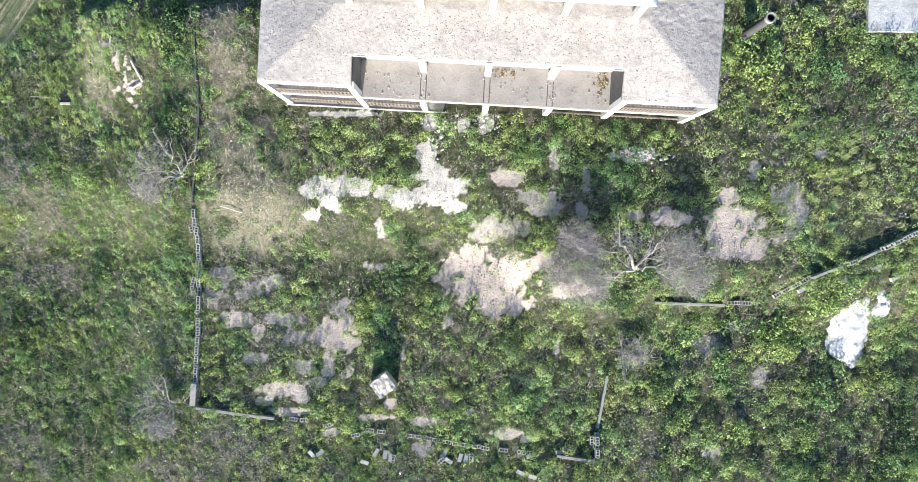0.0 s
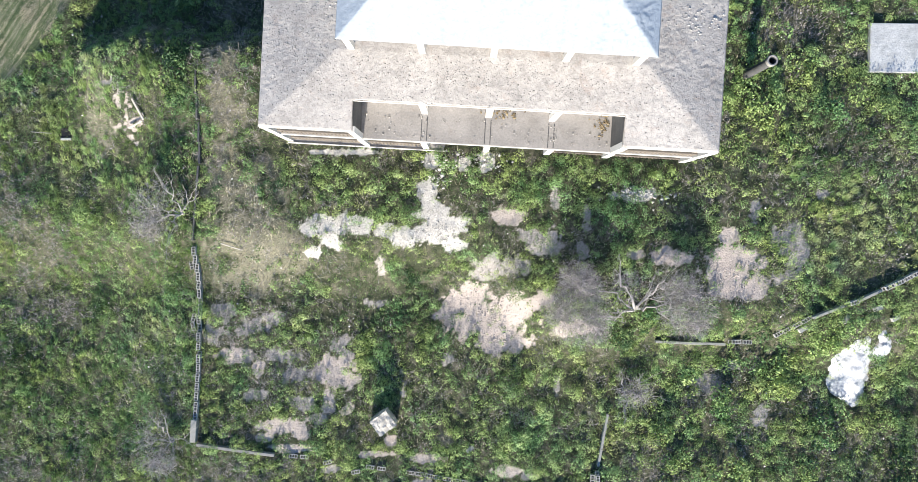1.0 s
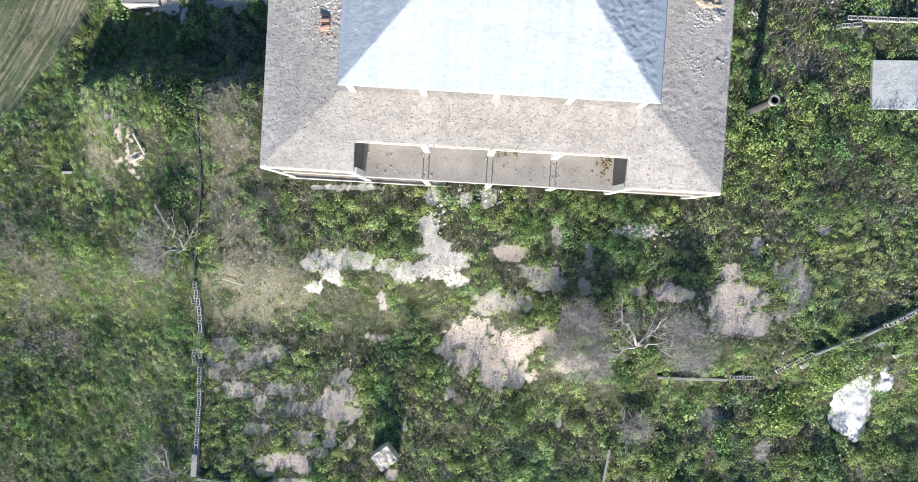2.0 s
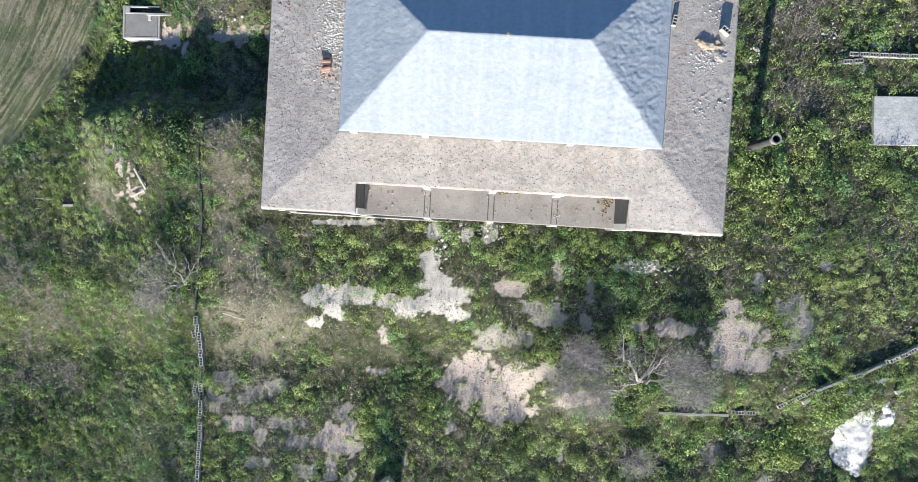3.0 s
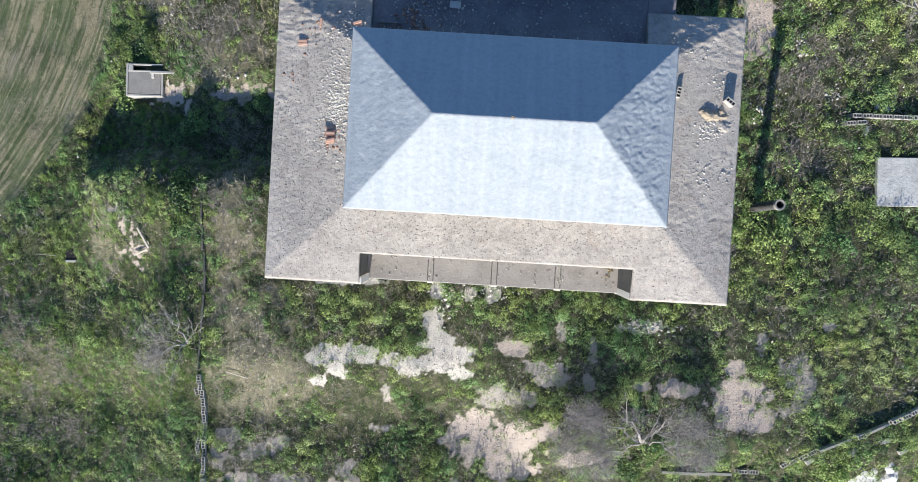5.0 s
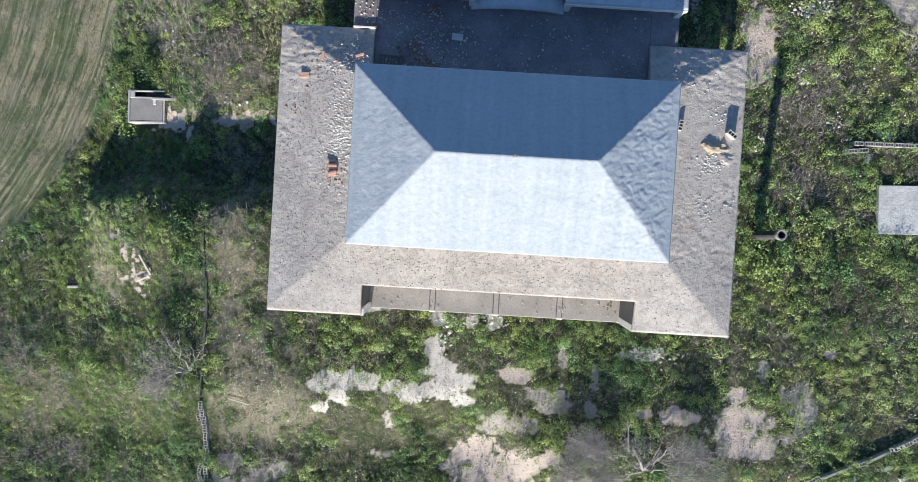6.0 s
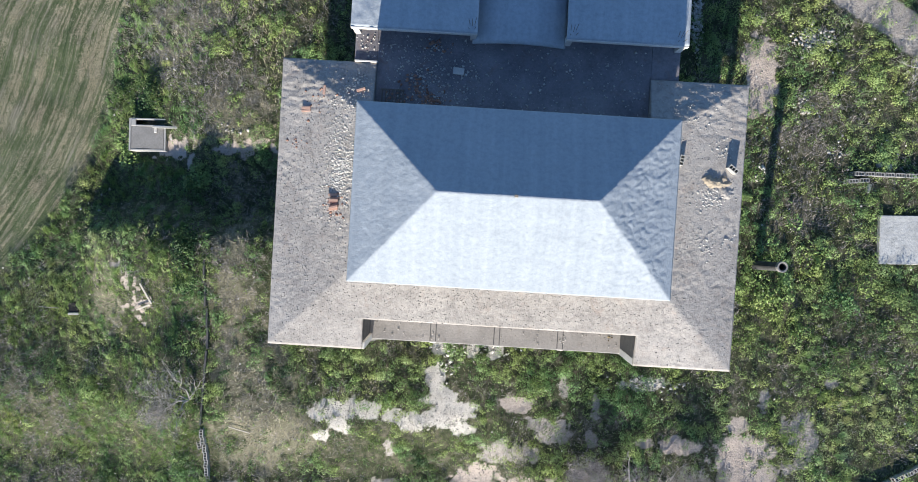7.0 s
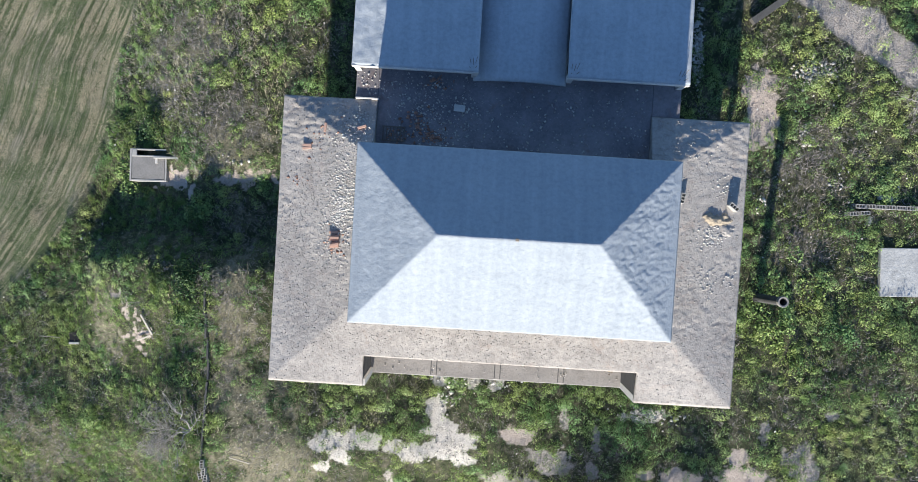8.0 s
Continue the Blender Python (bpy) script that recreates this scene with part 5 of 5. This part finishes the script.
# grass: everywhere thin, thick in the west
def grass_chance(x, y):
    g = 0.22 + 0.4 * meadow(x, y) + 0.3 * patch(x, y, YELLOW)
    g = g * (1 - 0.55 * patch(x, y, DRY)) * (1 - 0.5 * patch(x, y, DEAD)) * (0.45 + 0.9 * fbm(x, y, 1.3, 91))
    g = g * (1 - 0.96 * bare(x, y))
    rows = 1 - sstep(row_cover(x, y), 0.3, 0.6)
    return np.clip(np.where(only_field(x, y) > 0.5, 0.3 * (0.1 + 0.9 * rows) * sstep(fbm(x, y, 2.0, 17), 0.35, 0.65), g), 0, 1)


x, y = scatter(700000, grass_chance)
n = len(x)
head = 6.28 * vnoise(x, y, 2.5, 88) + np.where(west(x) > 0.5, 0.5, 0)
shortness = np.where(only_field(x, y) > 0.5, 0.5, 1.0)
co, f, t = blades(x, y, ground_z(x, y) - 0.01, rng.uniform(0.08, 0.24, n) * shortness, rng.uniform(0.014, 0.034, n), rng.uniform(0.3, 1.25, n), head, tone_at(x, y) + 0.05)
stuff("grass", co, f, M_GRASS, t, "green meadow grass blades in uneven tufts", "grass")

# dry stalks and dead brush
def tufted(x, y, size, seed):
    """Cover gathered into tufts."""
    return 0.12 + 0.88 * sstep(fbm(x, y, size, seed, 3), 0.42, 0.58)


def straw_chance(x, y):
    return np.clip((1.1 * tufted(x, y, 0.45, 25) * patch(x, y, DRY, ragged=1.4) + 0.07 + 0.25 * sstep(y, 16, 20) * (x < -9)) * (1 - 0.85 * bare(x, y)) * (1 - only_field(x, y)), 0, 1)


x, y = scatter(400000, straw_chance)
n = len(x)
co, f, t = blades(x, y, ground_z(x, y), rng.uniform(0.1, 0.34, n), rng.uniform(0.016, 0.034, n), rng.uniform(0.5, 1.45, n), 6.28 * vnoise(x, y, 1.6, 12), 0.36 + 0.8 * (rng.random(n) - 0.35))
stuff("dry_grass", co, f, M_STRAW, t, "straw-coloured dry grass stalks lying over the soil", "dry grass")

x, y = scatter(520000, lambda x, y: np.clip((1.0 * tufted(x, y, 0.5, 27) * patch(x, y, DEAD, ragged=1.6) + 0.5 * scrub(x, y) * tufted(x, y, 0.4, 26) + 0.4 * tufted(x, y, 0.35, 29) * patch(x, y, GREY)) * (1 - 0.6 * patch(x, y, PINK)) * (1 - only_field(x, y)), 0, 1))
n = len(x)
co, f, t = blades(x, y, ground_z(x, y) + rng.uniform(0, 0.15, n), rng.uniform(0.1, 0.32, n), rng.uniform(0.013, 0.028, n), rng.uniform(0.2, 1.5, n), rng.random(n) * 6.28, 0.35 + 0.6 * (rng.random(n) - 0.3))
stuff("dead_brush", co, f, M_TWIG, t, "grey leafless twigs of dead low brush", "dead brush")

def stubble_chance(x, y):
    rows = 0.06 + 0.94 * sstep(row_cover(x, y), 0.49, 0.57)
    return np.clip(only_field(x, y) * rows * (0.25 + 0.9 * sstep(fbm(x, y, 1.4, 37, 3), 0.36, 0.62)), 0, 1)


x, y = scatter(420000, stubble_chance, box=(-27, -16, 8, 26.5))
n = len(x)
co, f, t = blades(x, y, ground_relief(x, y), rng.uniform(0.04, 0.1, n), rng.uniform(0.014, 0.026, n), rng.uniform(0.7, 1.4, n), 1.0 + rng.normal(size=n) * 0.9, 0.3 + 0.6 * (rng.random(n) - 0.35))
stuff("stubble", co, f, M_STRAW, t, "pale cut stubble in rows over the ploughed field", "stubble")

# ---------------------------------------------------------------- bare trees, standing in the weeds
M_TWIGS = foliage("grey_twigs", [(0.15, (0.24, 0.215, 0.22)), (0.4, (0.34, 0.31, 0.318)), (0.62, (0.44, 0.405, 0.412)), (0.85, (0.54, 0.5, 0.5))], glow=0.05)


def twig_part(tree, lobes, width):
    """Fine crooked twigs filling flattened lobes: two blades in line each."""
    cos, fs, ts, base = [], [], [], 0
    pieces = []
    for lx, ly, lz, rx, ry, rz, n in lobes:
        for k in range(7):
            a, q = 0.9 * k + rng.uniform(0, 0.6), rng.uniform(0.35, 0.72)
            g = rng.uniform(0.42, 0.62)
            pieces.append((lx + rx * q * math.cos(a), ly + ry * q * math.sin(a), lz + rng.uniform(-0.3, 0.3) * rz, rx * g, ry * g, rz * 0.7, int(n * rng.uniform(0.08, 0.16))))
    for lx, ly, lz, rx, ry, rz, n in pieces:
        q = unit(rng.normal(size=(n, 3))) * (rng.random((n, 1)) ** 0.45)
        p = q * np.array([rx, ry, rz]) + np.array([lx, ly, lz])
        d = unit(q * np.array([1, 1, 0.5]) + rng.normal(size=(n, 3)) * 0.55 + np.array([0, 0, 0.35]))
        l = rng.uniform(0.12, 0.42, (n, 1))
        mid = p + d * l * 0.5
        d2 = unit(d + rng.normal(size=(n, 3)) * 0.4)
        end = mid + d2 * l * 0.6
        side = unit(np.cross(d, rng.normal(size=(n, 3)))) * width * rng.uniform(0.6, 1.3, (n, 1))
        co = np.stack([p - side, p + side, mid + side * 0.7, mid - side * 0.7, end + side * 0.2, end - side * 0.2], 1).reshape(-1, 3)
        k = np.arange(n)[:, None] * 6 + base
        fs += [k + np.array([0, 1, 2, 3]), k + np.array([3, 2, 4, 5])]
        cos.append(co)
        ts.append(np.repeat(rng.uniform(0, 0.9, n), 6))
        base += 6 * n
    ob = new("crown", quick_mesh("crown", np.concatenate(cos), np.concatenate(fs), M_TWIGS))
    a = ob.data.attributes.new("tone", "FLOAT", "POINT")
    a.data.foreach_set("value", np.concatenate(ts).astype(np.float32))
    ob.parent = tree
    return tagged(ob, "haze of fine grey twigs")


def bare_tree(x, y, limbs, lobes, label, thick=0.09, forks=5, width=0.006, seed=1):
    rnd = random.Random(seed)
    tree = empty("bare_tree", pose(x, y, ground_at(x, y)), label=label, category="tree")
    part("trunk", tube(bmesh.new(), wander((0, 0, -0.3), (0.02, 0.05, 0.45), 0.03, 4, rnd), thick * 1.5, thick * 1.1, 8), M_BARK, tree)
    fine = bmesh.new()
    for dx, dy, z, r in limbs:
        line = wander((0.02, 0.05, 0.4), (dx, dy, z), 0.16 * math.hypot(dx, dy), 7, rnd)
        limb = part("limb", tube(bmesh.new(), line, thick * r, thick * r * 0.35, 7), M_BARK, tree)
        for k in range(forks):
            bm = bmesh.new()
            a = line[rnd.randint(2, len(line) - 1)]
            out = Vector((dx, dy, 0.3)).normalized() * rnd.uniform(0.3, 0.9) + Vector((rnd.uniform(-0.7, 0.7), rnd.uniform(-0.7, 0.7), rnd.uniform(0.1, 0.5)))
            l2 = wander(a, a + out, 0.08, 5, rnd)
            tube(bm, l2, thick * 0.28, thick * 0.08, 5)
            part("branch", bm, M_BARK, limb)
            for j in range(3):
                c = l2[rnd.randint(2, 5)]
                tube(fine, wander(c, c + Vector((rnd.uniform(-0.5, 0.5), rnd.uniform(-0.5, 0.5), rnd.uniform(0, 0.4))), 0.05, 4, rnd), thick * 0.13, thick * 0.04, 4)
    tagged(part("spray", fine, M_BARK, tree), "pale forked twig ends", kind="stuff")
    twig_part(tree, lobes, width)
    return tree


bare_tree(9.03, -2.3, [(-1.2, 2.1, 1.5, 1.0), (0.9, 1.4, 1.5, 0.8), (1.5, 0.2, 1.3, 0.6), (-1.2, -0.4, 1.0, 0.6), (-2.7, 1.1, 1.4, 0.6), (2.5, 0.9, 1.6, 0.4), (-2.4, -0.3, 1.2, 0.4)],
          [(-2.75, 0.2, 1.25, 1.45, 1.9, 0.6, 11000), (2.35, 0.1, 1.3, 1.35, 1.55, 0.6, 7500), (-0.7, 1.4, 1.6, 1.2, 0.8, 0.5, 900), (1.4, 1.4, 1.6, 0.9, 0.9, 0.5, 700), (-2.9, 1.7, 1.3, 0.9, 0.8, 0.5, 2000)],
          "leafless spreading fig tree with pale limbs and grey twigs", width=0.004, seed=4)
bare_tree(-13.75, 2.45, [(-1.0, 0.3, 1.2, 0.7), (-0.6, 1.4, 1.3, 0.7), (-1.4, -0.8, 1.2, 0.7), (0.7, 0.8, 1.0, 0.5), (-0.4, -1.0, 1.0, 0.5)],
          [(-1.2, 0.6, 1.0, 1.0, 1.2, 0.6, 700), (-1.4, -0.6, 0.9, 0.9, 0.8, 0.5, 1300)], "small leafless tree with grey branches beside the block wall", 0.06, seed=7)
bare_tree(-15.0, -9.7, [(-1.0, 0.1, 0.9, 0.6), (-0.5, 1.2, 1.1, 0.7), (0.9, 0.4, 0.9, 0.5), (-0.8, -0.9, 0.9, 0.5), (0.3, -0.8, 0.8, 0.5)],
          [(-0.8, 0.4, 0.8, 1.2, 1.3, 0.5, 900), (-0.4, -1.1, 0.8, 0.9, 0.8, 0.5, 1100)], "small leafless grey tree in the meadow corner", 0.055, seed=12)
bare_tree(9.0, -6.7, [(0.6, 0.6, 0.8, 0.6), (-0.4, 0.6, 0.9, 0.6), (0.6, -0.5, 0.7, 0.5), (-0.2, -0.7, 0.8, 0.5), (1.0, 0.0, 0.8, 0.5)],
          [(0.3, 0.0, 0.7, 0.8, 0.8, 0.45, 1100)], "low leafless sapling with pale branches among brambles", 0.05, seed=15)
bare_tree(23.0, 19.3, [(-1.6, -0.4, 1.4, 0.9), (-1.1, 0.6, 1.4, 0.9), (-0.5, 1.2, 1.4, 0.7), (-0.9, -1.2, 1.2, 0.7), (0.9, 0.3, 1.3, 0.7), (-1.7, 1.0, 1.2, 0.5)],
          [(-0.6, 0.2, 1.1, 1.5, 1.4, 0.6, 900)], "leafless tree with bleached white branches in the bushes", 0.07, 8, seed=21)

# white flower heads and litter specks
def specks(x, y):
    return np.clip(0.9 * patch(x, y, [(-10.2, 21.5, 2.4, 4.0), (-14.5, 18.5, 2.0, 2.0)], soft=0.9) + 0.55 * sstep(x, 12.5, 14) * sstep(y, 7, 13) + 0.14, 0, 1) * (1 - only_field(x, y))


x, y = scatter(5200, specks)
co, f = leaf_mesh(np.stack([x, y, ground_z(x, y) + rng.uniform(0.1, 0.4, len(x))], 1), 0.015 + 0.055 * rng.random(len(x)) ** 2, 0.8, 0.8)
tagged(new("white_flowers", quick_mesh("white_flowers", co, f, M_WHITESTONE)), "small white flower heads dotted through the weeds", "flowers", kind="stuff")
